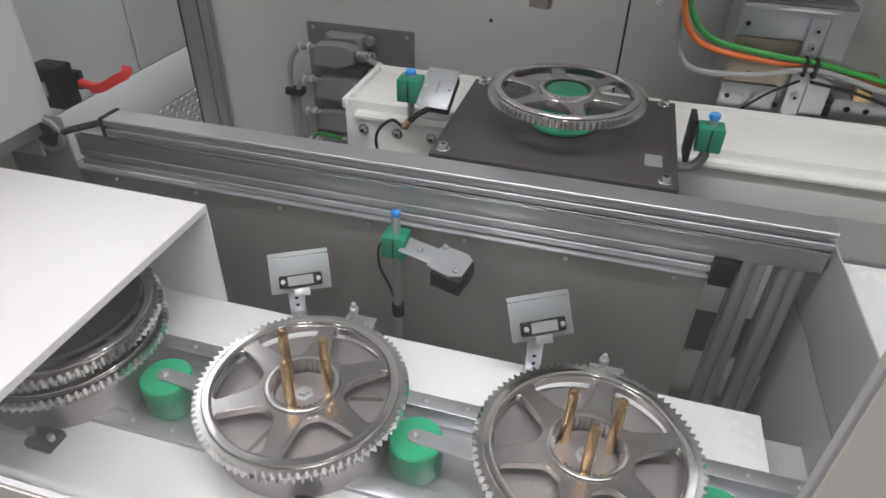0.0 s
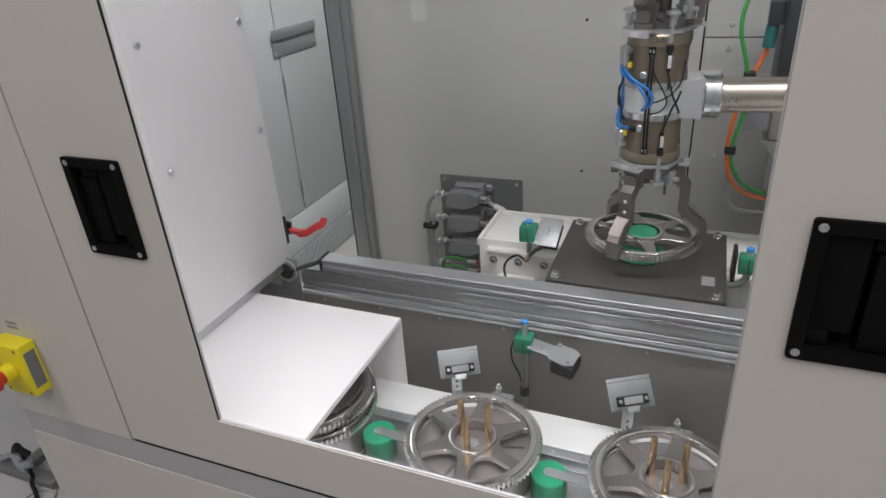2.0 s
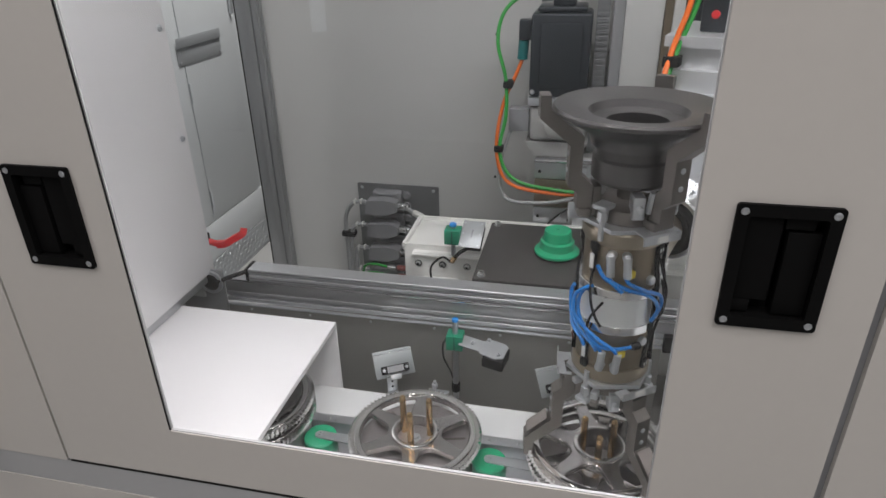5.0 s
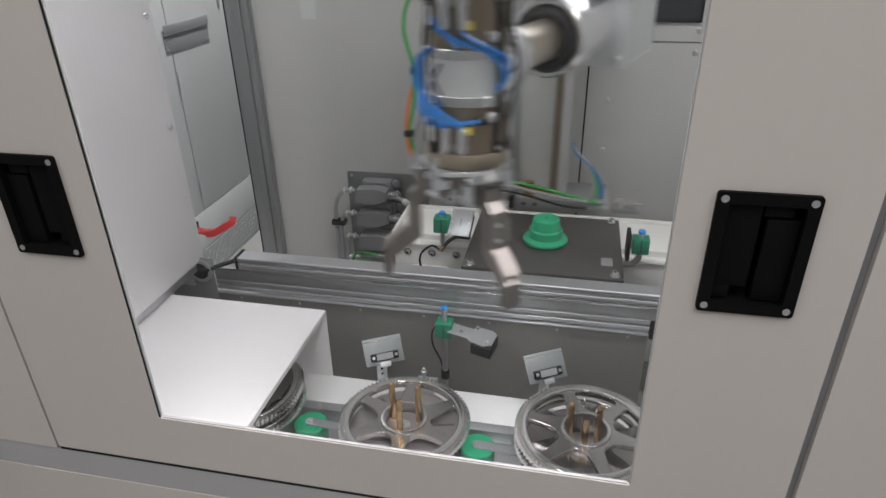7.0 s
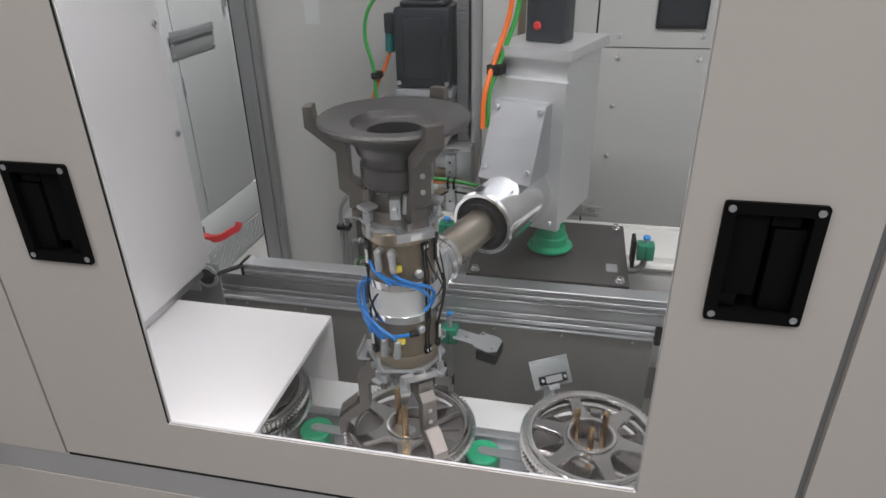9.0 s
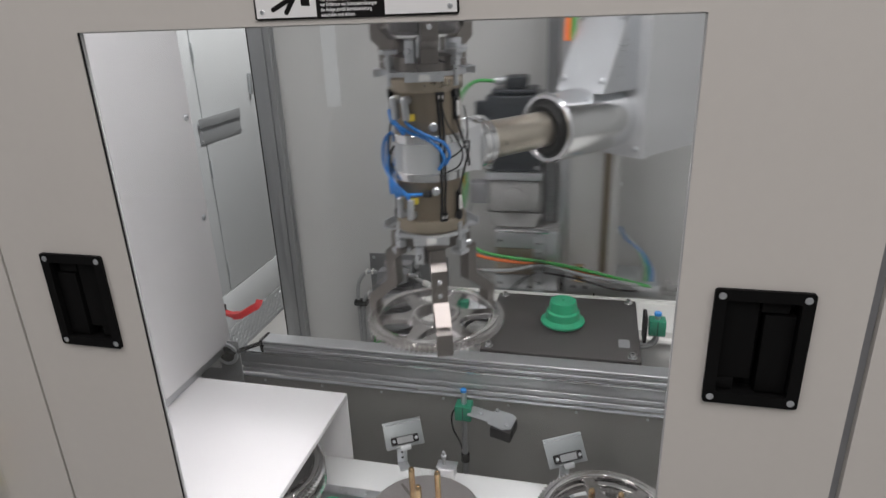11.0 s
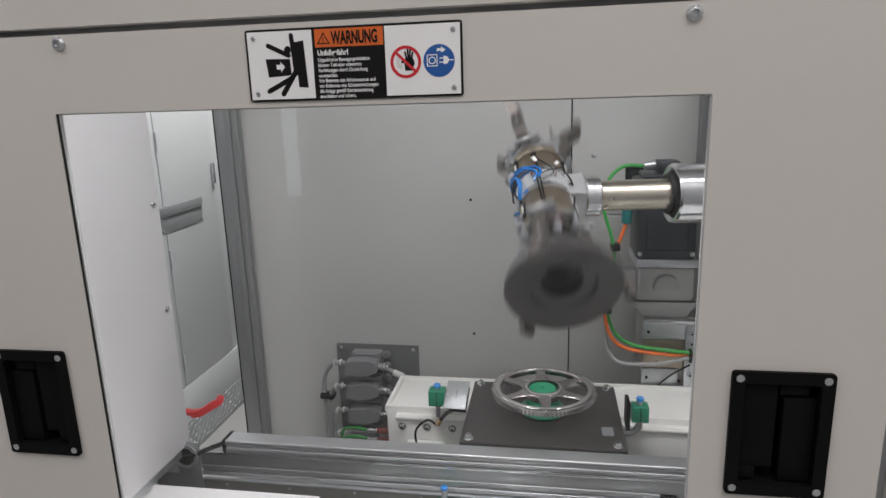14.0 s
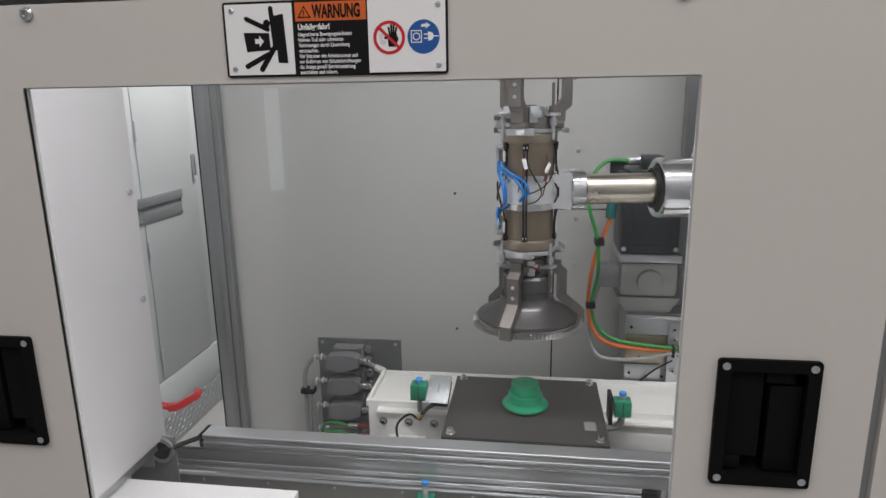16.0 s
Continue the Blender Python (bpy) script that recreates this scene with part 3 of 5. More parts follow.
def gear_wheel(at):
    """A steel gear wheel: toothed ring, rim, six-spoke web and splined hub."""
    g = thing("spur_gear", at, "machined steel gear wheel with six spokes and fine teeth", "gear", "gear wheels")
    if GEAR_MESH:
        for nm, me in GEAR_MESH.items():
            ob = new(nm, me)
            ob.parent = g
            tagged(ob)
        return g
    n = 84
    pts = []
    for i in range(n):
        a = 2 * math.pi * i / n
        w = 2 * math.pi / n
        for f, r in ((0.0, 0.1730), (0.18, 0.1732), (0.33, 0.1774), (0.44, 0.1806), (0.56, 0.1806), (0.67, 0.1774), (0.82, 0.1732)):
            pts.append((r * math.cos(a + f * w), r * math.sin(a + f * w)))
    GEAR_MESH["tooth_ring"] = part("tooth_ring", holed(B(), [pts, ring_pts(0.1555, 96)], 0.017, pose(0, 0, -0.0105)), M_TEETH, g).data
    GEAR_MESH["rim"] = part("rim", lathe(B(), [(0.1490, -0.010), (0.1550, -0.010), (0.1550, 0.0074), (0.1640, 0.0074), (0.1648, 0.0080), (0.1645, 0.0102), (0.1634, 0.0112), (0.1545, 0.0120), (0.1512, 0.0117), (0.1497, 0.0104), (0.1490, 0.0080)], 120, None, True), M_RIM, g).data
    holes = []
    half = [(0.1480, 0.0), (0.1480, 0.18), (0.1478, 0.34), (0.1420, 0.425), (0.1200, 0.385), (0.0950, 0.315), (0.0780, 0.22)]
    for k in range(6):
        a0 = radians(60 * k)
        lp = half + [(0.0725, 0.0)] + [(r, -t) for r, t in half[:0:-1]]
        holes.append(smooth_loop([(r * math.cos(a0 + t), r * math.sin(a0 + t)) for r, t in lp], 2))
    GEAR_MESH["web"] = part("web", round_top(holed(B(), [ring_pts(0.1496, 120), ring_pts(0.0610, 72)] + holes, 0.015, pose(0, 0, -0.008))), M_GEAR, g).data
    inner = []
    for i in range(36):
        a, w = 2 * math.pi * i / 36, 2 * math.pi / 36
        for f, r in ((0, 0.0545), (0.25, 0.0508), (0.5, 0.0508), (0.75, 0.0545)):
            inner.append((r * math.cos(a + f * w), r * math.sin(a + f * w)))
    GEAR_MESH["splined_hub"] = part("splined_hub", holed(B(), [ring_pts(0.0600, 72), inner], 0.034, pose(0, 0, -0.022)), M_GEAR, g).data
    GEAR_MESH["hub_chamfer"] = part("hub_chamfer", lathe(B(), [(0.0560, 0.0123), (0.0595, 0.0125), (0.0625, 0.0112), (0.0645, 0.0075), (0.0645, 0.0062), (0.0602, 0.0062), (0.0602, 0.0118)], 72, None, True), M_RIM, g).data
    return g


def pallet(x, y):
    p = thing("gear_pallet", pose(x, y, 0.479), "round dull steel carrier with three bronze pins", "pallet", "gear pallets")
    drum = part("drum", lathe(B(), [(0, 0), (0.150, 0), (0.156, 0.006), (0.160, 0.05), (0.158, 0.088), (0.150, 0.094), (0, 0.094)], 64), M_DULL, p)
    part("slot_plate", lathe(B(), [(0, 0.0942), (0.05, 0.0942), (0.052, 0.100), (0.048, 0.103), (0, 0.103)], 48), M_DULL, p)
    for k in range(3):
        a = radians(-90 + 120 * k)
        c = Vector((0.042 * math.cos(a), 0.042 * math.sin(a), 0))
        part("pin", lathe(B(), [(0.0085, 0.103), (0.0085, 0.214), (0.0075, 0.221), (0.004, 0.225), (0, 0.226)], 18, Matrix.Translation(c)), M_BRASS, drum, "bronze locating pin")
    for k in range(3):
        m = pose(0, 0, 0, 0, 0, 14 + 120 * k)
        part("slot", box(B(), 0.080, 0.136, -0.004, 0.004, 0.0942, 0.0946, 0, m), M_JAW, drum, "dark radial slot")
    part("nut", lathe(B(), [(0.017, 0.103), (0.017, 0.1045), (0.010, 0.105), (0.010, 0.112), (0, 0.112)], 6, None), M_BRIGHT, p, "bright hexagon bolt")
    part("stop_block", box(B(), 0.05, 0.10, -0.185, -0.145, 0.0, 0.05, 0.003), M_BLACKP, p, "black stop block")
    for dx in (0.055, 0.095):
        part("stop_screw", cyl(B(), (dx - 0.0, -0.168, 0.05), (dx - 0.0, -0.168, 0.064), 0.006, 12, 0.002), M_BRIGHT, p)
    return p


for sx, sy in zip(STN, CYS):
    pallet(sx, sy)
GZ = 0.598
gear_wheel(pose(STN[0], CYS[0], GZ))
gear_wheel(pose(STN[0], CYS[0], GZ + 0.046, 0, 0, 9))
cov = thing("cover_disc", pose(STN[0], CYS[0], GZ + 0.0605), "dark steel cover disc on the gear stack", "cover")
part("disc", lathe(B(), [(0.05, 0), (0.145, 0), (0.149, 0.003), (0.147, 0.010), (0.11, 0.011), (0.10, 0.006), (0.05, 0.006)], 64, None, True), M_FLANGE, cov)
part("centre_plug", lathe(B(), [(0, 0), (0.0495, 0), (0.0495, 0.004), (0.03, 0.005), (0, 0.005)], 40), M_RUBBER, cov, "black centre plug")
gear_b = gear_wheel(pose(STN[1], CYS[1], GZ, 0, 0, 6))
gear_wheel(pose(STN[2], CYS[2], GZ, 0, 0, -8))
PLX, PLY, PLZ = 0.114, 1.207, 0.874
gear_a = gear_wheel(pose(PLX, PLY, PLZ, 0, 0, 17))

# white guards over the conveyor
ct = thing("tunnel_cover", pose(0, 0, 0), "white folded sheet metal tunnel cover over the conveyor", "cover", "tunnel covers")
part("top", box(B(), -1.10, -0.514, 0.055, 0.690, 0.760, 0.763, 0.001), M_WHITE, ct)
part("rear_skirt", box(B(), -1.10, -0.514, 0.687, 0.690, 0.5145, 0.760, 0.001), M_WHITE, ct)
part("folded_lip", box(B(), -0.517, -0.514, 0.06, 0.687, 0.748, 0.7598), M_WHITE, ct)
ct2 = thing("tunnel_cover", pose(0, 0, 0), "grey-beige folded sheet metal outfeed hood with an open top", "cover", "tunnel covers")
part("inner_floor", box(B(), 0.666, 1.30, 0.055, 1.016, 0.660, 0.663), M_DECK, ct2, "pale inner floor sheet")
part("upper_flank", box(B(), 0.6605, 0.6645, 0.055, 1.028, 0.581, 0.760, 0.001), M_HOOD, ct2)
part("lower_flank", box(B(), 0.666, 0.672, 0.055, 0.990, 0.101, 0.560, 0.001), M_HOOD, ct2)
part("flank_lip", box(B(), 0.6665, 0.690, 0.055, 0.990, 0.5605, 0.5640), M_HOOD, ct2)
part("rear_skirt", box(B(), 0.6650, 1.30, 1.025, 1.028, 0.30, 0.760), M_HOOD, ct2)


def sensor_stand(x, y, top):
    """A reader on a tilted plate behind each station; top is the height of the plate's upper edge."""
    s = thing("reader_bracket", pose(x, y, 0.514), "bright folded plate bracket with a small black reader", "sensor", "reader brackets")
    turn, lean = 30, -38
    drop = top - 0.514
    m = pose(0, -0.026, drop - 0.0335, 0, 0, turn) @ pose(0, 0, 0, lean)
    part("plate", box(B(), -0.062, 0.062, 0.0, 0.0025, -0.0425, 0.0425, 0.001), M_READER, s, at=m)
    part("lip", box(B(), -0.062, 0.062, 0.0027, 0.0120, 0.0400, 0.0425, 0.0005), M_READER, s, at=m)
    part("crease", box(B(), -0.061, 0.061, -0.0006, -0.0001, 0.0325, 0.0340), M_POLISH, s, at=m)
    foot = pose(0, -0.052, 0, 0, 0, turn)
    part("stem", box(B(), -0.0165, 0.0165, -0.001, 0.002, 0.002, drop - 0.062, 0.001), M_BRIGHT, s, at=foot)
    part("neck", box(B(), -0.0165, 0.0165, -0.004, -0.001, -0.052, -0.036, 0.0005), M_BRIGHT, s, at=m)
    part("foot", box(B(), -0.0165, 0.0165, -0.040, 0.002, 0.0003, 0.0035, 0.001), M_BRIGHT, s, at=foot)
    for zz in (0.022, 0.042):
        part("stem_hole", cyl(B(), (0, -0.0012, zz), (0, -0.0020, zz), 0.004, 12), M_RUBBER, s, at=foot)
    rd = part("reader", box(B(), -0.044, 0.044, -0.013, -0.0003, -0.032, -0.006, 0.003), M_BLACKP, s, at=m)
    part("code_strip", box(B(), -0.026, 0.026, -0.0142, -0.0131, -0.029, -0.009), M_GREYBOX, rd)
    for k in range(9):
        part("code_bar", box(B(), -0.024 + 0.0055 * k, -0.0215 + 0.0055 * k, -0.0146, -0.0143, -0.027, -0.011), M_CABLE, rd)
    for dx in (-0.036, 0.036):
        part("screw", screw(B(), (dx, -0.0131, -0.019), (0, -1, 0), 0.005, 0.003), M_BRIGHT, rd)
    return s


sensor_stand(-0.352, 0.754, 0.640)
sensor_stand(0.156, 0.730, 0.668)


def clamp_block(s, z, size=0.026, m=None):
    part("clamp", box(B(), -size, size, -size * 0.9, size * 0.9, z - size, z + size, 0.003), M_CLAMP, s, "green plastic clamp block", m)
    part("clamp_slot", box(B(), -0.0015, 0.0015, -size * 0.9 - 0.0006, -size * 0.9 + 0.001, z - size * 0.9, z + size * 0.9), M_RUBBER, s, at=m)


ss = thing("rod_sensor", pose(-0.178, 0.846, 0.30), "steel rod with a green clamp and an angled plate sensor", "sensor")
part("rod", cyl(B(), (0, 0, 0), (0, 0, 0.405), 0.0095, 20), M_BRIGHT, ss)
part("cap", cyl(B(), (0, 0, 0.4052), (0, 0, 0.417), 0.0102, 20, 0.002), M_BLUE, ss, "bright blue plastic cap")
part("collar", cyl(B(), (0, 0, 0.13), (0, 0, 0.165), 0.0145, 20, 0.003), M_RUBBER, ss, "black rubber collar")
clamp_block(ss, 0.335, 0.027)
m = pose(0.020, -0.008, 0.330, 8, 4, -13)
part("arm_plate", box(B(), 0.0, 0.085, -0.024, 0.024, 0.012, 0.0155, 0.001), M_ZINC, ss, at=m)
part("sensor_plate", prism(B(), [(0.075, -0.034), (0.128, -0.040), (0.152, -0.026), (0.152, 0.026), (0.135, 0.036), (0.092, 0.036), (0.075, 0.026)], 0.003, pose(0, 0, 0.016)), M_ZINC, ss, at=m)
part("sensor_body", box(B(), 0.088, 0.157, -0.044, 0.026, -0.026, 0.0158, 0.004), M_BLACKP, ss, at=m)
for a, b_ in ((0.04, 0.0), (0.085, 0.03), (0.135, -0.02)):
    part("bolt", screw(B(), (a, b_, 0.0192 if a > 0.05 else 0.0157), (0, 0, 1), 0.007, 0.007), M_BRIGHT, ss, at=m)
part("cable", sweep(B(), [(-0.028, 0, 0.34), (-0.042, 0, 0.31), (-0.04, 0, 0.26), (-0.018, 0, 0.21), (-0.010, 0, 0.18)], 0.003), M_RUBBER, ss)

for vx, vy in ((-0.206, 0.666), (0.283, 0.668)):
    v = thing("stop_valve", pose(vx, vy, 0.514), "small white block with a steel thumb screw", "fitting", "stop valves")
    part("block", box(B(), -0.016, 0.034, -0.022, 0.022, 0.0003, 0.042, 0.003), M_WHITE, v)
    part("clip_plate", box(B(), -0.022, 0.040, -0.018, 0.020, 0.0424, 0.0448, 0.0005), M_BRIGHT, v)
    part("stud", cyl(B(), (0.0, 0, 0.0452), (0.0, 0, 0.092), 0.0048, 12, 0.001), M_BRIGHT, v)
    part("knob", cyl(B(), (0.0, 0, 0.068), (0.0, 0, 0.082), 0.0088, 8, 0.002), M_BRIGHT, v)

# ---------------------------------------------------------------- rear station
cb = thing("machine_bed", pose(0, 0, 0), "white painted cast machine bed with bolts", "machine bed")
part("body", box(B(), -0.452, 1.95, 1.236, 1.50, 0.30, 0.757, 0.004), M_CAST, cb)
bm = B()
for a in ((-0.460, -0.446, 1.2375, 1.505, 0.745, 0.772), (-0.4455, 1.95, 1.2375, 1.252, 0.745, 0.772), (-0.4455, 1.95, 1.492, 1.505, 0.745, 0.772)):
    box(bm, *a, 0.002)
part("rim", bm, M_CAST, cb)
part("front_ledge", box(B(), -0.414, 1.95, 1.208, 1.2355, 0.58, 0.752, 0.005), M_CAST, cb)
part("ledge_step", box(B(), -0.414, 1.95, 1.199, 1.2075, 0.738, 0.750, 0.003), M_CAST, cb)
part("foot_block", box(B(), -0.372, -0.235, 1.165, 1.2075, 0.580, 0.660, 0.006), M_CAST, cb)
for i in range(3):
    sx = -0.390 + 0.092 * i
    part("washer", cyl(B(), (sx, 1.2078, 0.710), (sx, 1.205, 0.710), 0.0145, 18), M_POLISH, cb)
    part("bolt", screw(B(), (sx, 1.2048, 0.710), (0, -1, 0), 0.0095, 0.010), M_POLISH, cb)
    part("bolt_socket", cyl(B(), (sx, 1.1990, 0.710), (sx, 1.1955, 0.710), 0.0040, 6), M_RUBBER, cb, "dark bolt socket")
for dx, dz in ((0.62, 0.60), (0.95, 0.62)):
    part("bore", cyl(B(), (dx, 1.2085, dz), (dx, 1.2065, dz), 0.008, 12), M_RUBBER, cb)

tp = thing("station_plate", pose(0.114, 1.207, 0.772), "black anodised square mounting plate with corner bolts", "plate")
part("plate", box(B(), -0.262, 0.262, -0.228, 0.228, 0.0, 0.020, 0.002), M_PLATE, tp)
for ax in (-0.235, 0.234):
    for ay in (-0.203, 0.203):
        part("washer", cyl(B(), (ax, ay, 0.0202), (ax, ay, 0.0228), 0.0155, 24, 0.0008), M_POLISH, tp)
        bolt = part("bolt", lathe(B(), [(0.0105, 0.0230), (0.0105, 0.0335), (0.0095, 0.0350), (0.0058, 0.0350), (0.0056, 0.0290), (0, 0.0288)], 24, Matrix.Translation((ax, ay, 0))), M_POLISH, tp, "bright socket head bolt")
        part("socket", cyl(B(), (ax, ay, 0.0289), (ax, ay, 0.0296), 0.0050, 6), M_RUBBER, bolt, "dark hexagon socket")
part("data_label", box(B(), 0.192, 0.229, -0.142, -0.086, 0.0202, 0.0206), M_GREYBOX, tp, "small grey data label")
for k in range(6):
    part("label_line", box(B(), 0.195, 0.226, -0.137 + 0.0085 * k, -0.1355 + 0.0085 * k, 0.0207, 0.0209), M_CABLE, tp)
hub = thing("centring_hub", pose(PLX, PLY, 0.792), "stepped green plastic centring hub on the black plate", "hub")
part("body", lathe(B(), [(0, 0.0003), (0.062, 0.0003), (0.074, 0.006), (0.0785, 0.013), (0.0770, 0.018), (0.0660, 0.0225), (0.0600, 0.027), (0.0585, 0.052), (0.0560, 0.055), (0.0490, 0.0565), (0.0475, 0.086), (0.0440, 0.092), (0.006, 0.093), (0.005, 0.087), (0, 0.087)], 56), M_GREEN, hub)

sp = thing("plate_sensor", pose(-0.222, 1.175, 0.772), "green clamp with a bright plate sensor and a cable", "sensor")
part("rod", cyl(B(), (-0.028, 0, 0), (-0.028, 0, 0.112), 0.009, 16), M_BRIGHT, sp)
part("cap", cyl(B(), (-0.028, 0, 0.1122), (-0.028, 0, 0.124), 0.0125, 16, 0.002), M_BLUE, sp, "blue plastic cap")
clamp_block(sp, 0.078, 0.028, pose(-0.028, 0, 0))
m = pose(0.038, -0.005, 0.088, 33, 0, -4)
part("plate_label", box(B(), 0.0, 0.006, -0.015, 0.018, 0.0031, 0.0034), M_GREYBOX, sp, at=m)
part("sensor_plate", box(B(), -0.036, 0.042, -0.055, 0.055, 0.0, 0.003, 0.001), M_ZINC, sp, at=m)
part("sensor_body", box(B(), -0.018, 0.040, -0.050, 0.048, -0.030, -0.0002, 0.004), M_BLACKP, sp, at=m)
for a in (-0.028, 0.032):
    for b_ in (-0.045, 0.0, 0.045):
        part("screw", screw(B(), (a, b_, 0.0031), (0, 0, 1), 0.004, 0.002), M_BRIGHT, sp, at=m)
part("elbow", sweep(B(), [(0.03, -0.04, 0.050), (0.008, -0.06, 0.042), (-0.005, -0.075, 0.03)], 0.007), M_RUBBER, sp)
part("gland", cyl(B(), (-0.005, -0.085, 0.034), (-0.017, -0.09, 0.016), 0.009, 12, 0.002), M_BRASS, sp, "brass cable gland")
part("cable", sweep(B(), [(-0.017, -0.09, 0.016), (-0.05, -0.08, 0.028), (-0.095, -0.06, -0.02), (-0.10, -0.045, -0.08), (-0.07, -0.04, -0.14)], 0.004), M_RUBBER, sp)
sr = thing("plate_sensor", pose(0.43, 1.146, 0.772), "green clamp with an upright black sensor and a grey pipe", "sensor")
part("rod", cyl(B(), (0, 0, 0.02), (0, 0, 0.108), 0.009, 16), M_BRIGHT, sr)
part("cap", cyl(B(), (0, 0, 0.1082), (0, 0, 0.121), 0.012, 16, 0.002), M_BLUE, sr, "blue plastic cap")
clamp_block(sr, 0.068, 0.027)
part("sensor_plate", box(B(), -0.046, -0.034, -0.04, 0.03, 0.02, 0.115, 0.002), M_BLACKP, sr)
part("pipe", sweep(B(), [(0.0, 0.0, 0.04), (-0.002, 0, 0.015), (-0.02, 0.0, -0.006), (-0.053, 0, -0.012)], 0.011, 10), M_CABLE, sr)

# ---------------------------------------------------------------- connectors on the back wall
cp = thing("connector_panel", pose(0, 0, 0), "grey metal panel with industrial plug hoods and cables", "connector panel")
part("plate", plate_y(B(), -0.847, -0.455, 0.33, 0.765, YB - 0.008, 0.006), M_GREYPLATE, cp)
for sx, sz in ((-0.825, 0.745), (-0.48, 0.745), (-0.48, 0.36)):
    screw_part((sx, YB - 0.0083, sz), (0, -1, 0), cp, 0.008, 0.005)
for k, hz in enumerate((0.70, 0.585, 0.465, 0.35)):
    bm = B()
    box(bm, -0.76, -0.62, YB - 0.060, YB - 0.0085, hz - 0.042, hz + 0.045, 0.008)
    box(bm, -0.735, -0.640, YB - 0.074, YB - 0.0602, hz + 0.034, hz + 0.043, 0.003)
    base = part("socket", bm, M_GREYBOX, cp, "grey cast socket housing")
    prism_pts = [(-0.775, hz - 0.036), (-0.685, hz - 0.042), (-0.640, hz - 0.026), (-0.625, hz - 0.020), (-0.625, hz + 0.020), (-0.650, hz + 0.030), (-0.690, hz + 0.034), (-0.765, hz + 0.026)]
    hood = part("plug_hood", prism(B(), prism_pts, 0.06, Matrix.Translation((0, YB - 0.0765, 0)) @ FRONT), M_GREYBOX, cp, "grey cast plug hood")
    for dz in (-0.025, 0.03):
        part("lock_lever", cyl(B(), (-0.60, YB - 0.05, hz + dz), (-0.60, YB - 0.03, hz + dz), 0.018, 16, 0.004), M_GREYBOX, base)
    for gx0, gx1, gr in ((-0.625, -0.612, 0.019), (-0.6115, -0.600, 0.0165), (-0.5995, -0.586, 0.019), (-0.5855, -0.572, 0.014)):
        part("gland", cyl(B(), (gx0, YB - 0.105, hz), (gx1, YB - 0.107, hz - 0.002), gr, 12, 0.003), M_POLISH, hood, "bright cable gland")
    for q in range(2):
        part("cable_clip", box(B(), -0.835 + 0.030 * q, -0.827 + 0.030 * q, YB - 0.113, YB - 0.087, hz - 0.006 + 0.006 * q, hz + 0.018 + 0.004 * q, 0.002), M_LABEL, cp, "white cable clip")
    part("cable", sweep(B(), [(-0.588, YB - 0.11, hz - 0.005), (-0.50, YB - 0.14, hz - 0.03), (-0.40, YB - 0.20, hz - 0.055), (-0.28, YB - 0.26, hz - 0.12)], 0.009), M_CABLE, cp)
    off = 0.018 * k
    part("cable", sweep(B(), [(-0.78, YB - 0.10, hz + 0.01), (-0.84, YB - 0.10, hz), (-0.885 + off, YB - 0.09, hz - 0.07), (-0.895 + off, YB - 0.08, hz - 0.2), (-0.895 + off, YB - 0.07, 0.15)], 0.010), M_CABLE, cp)
part("cable_label", cyl(B(), (-0.545, YB - 0.1265, 0.682), (-0.50, YB - 0.141, 0.670), 0.0145, 12), M_LABEL, cp, "white cable label")
part("cable_tie", box(B(), -0.91, -0.845, YB - 0.108, YB - 0.065, 0.525, 0.55, 0.004), M_RUBBER, cp, "black cable tie block")
for k in range(3):
    zz = 0.405 - 0.045 * k
    part("round_plug", cyl(B(), (-0.68, YB - 0.15, zz), (-0.63, YB - 0.15, zz), 0.012, 14, 0.003), M_POLISH, cp)
    part("plug_body", cyl(B(), (-0.6298, YB - 0.15, zz), (-0.575, YB - 0.15, zz), 0.014, 14, 0.003), M_MAROON, cp, "dark red plug body")
    part("green_lead", sweep(B(), [(-0.68, YB - 0.15, zz), (-0.74, YB - 0.15, zz + 0.010), (-0.80, YB - 0.13, zz - 0.02), (-0.83, YB - 0.09, zz - 0.14)], 0.006), M_CABG, cp, "green lead")
dp = thing("display_unit", pose(0, 0, 0), "small black display in a dark frame on the back wall", "display")
part("frame", plate_y(B(), 0.44, 0.625, 1.448, 1.575, YB - 0.012, 0.011, (), 0.006), M_BLACKP, dp)
part("screen", plate_y(B(), 0.453, 0.612, 1.462, 1.555, YB - 0.0145, 0.002), M_SERVO, dp)

# ---------------------------------------------------------------- door fittings


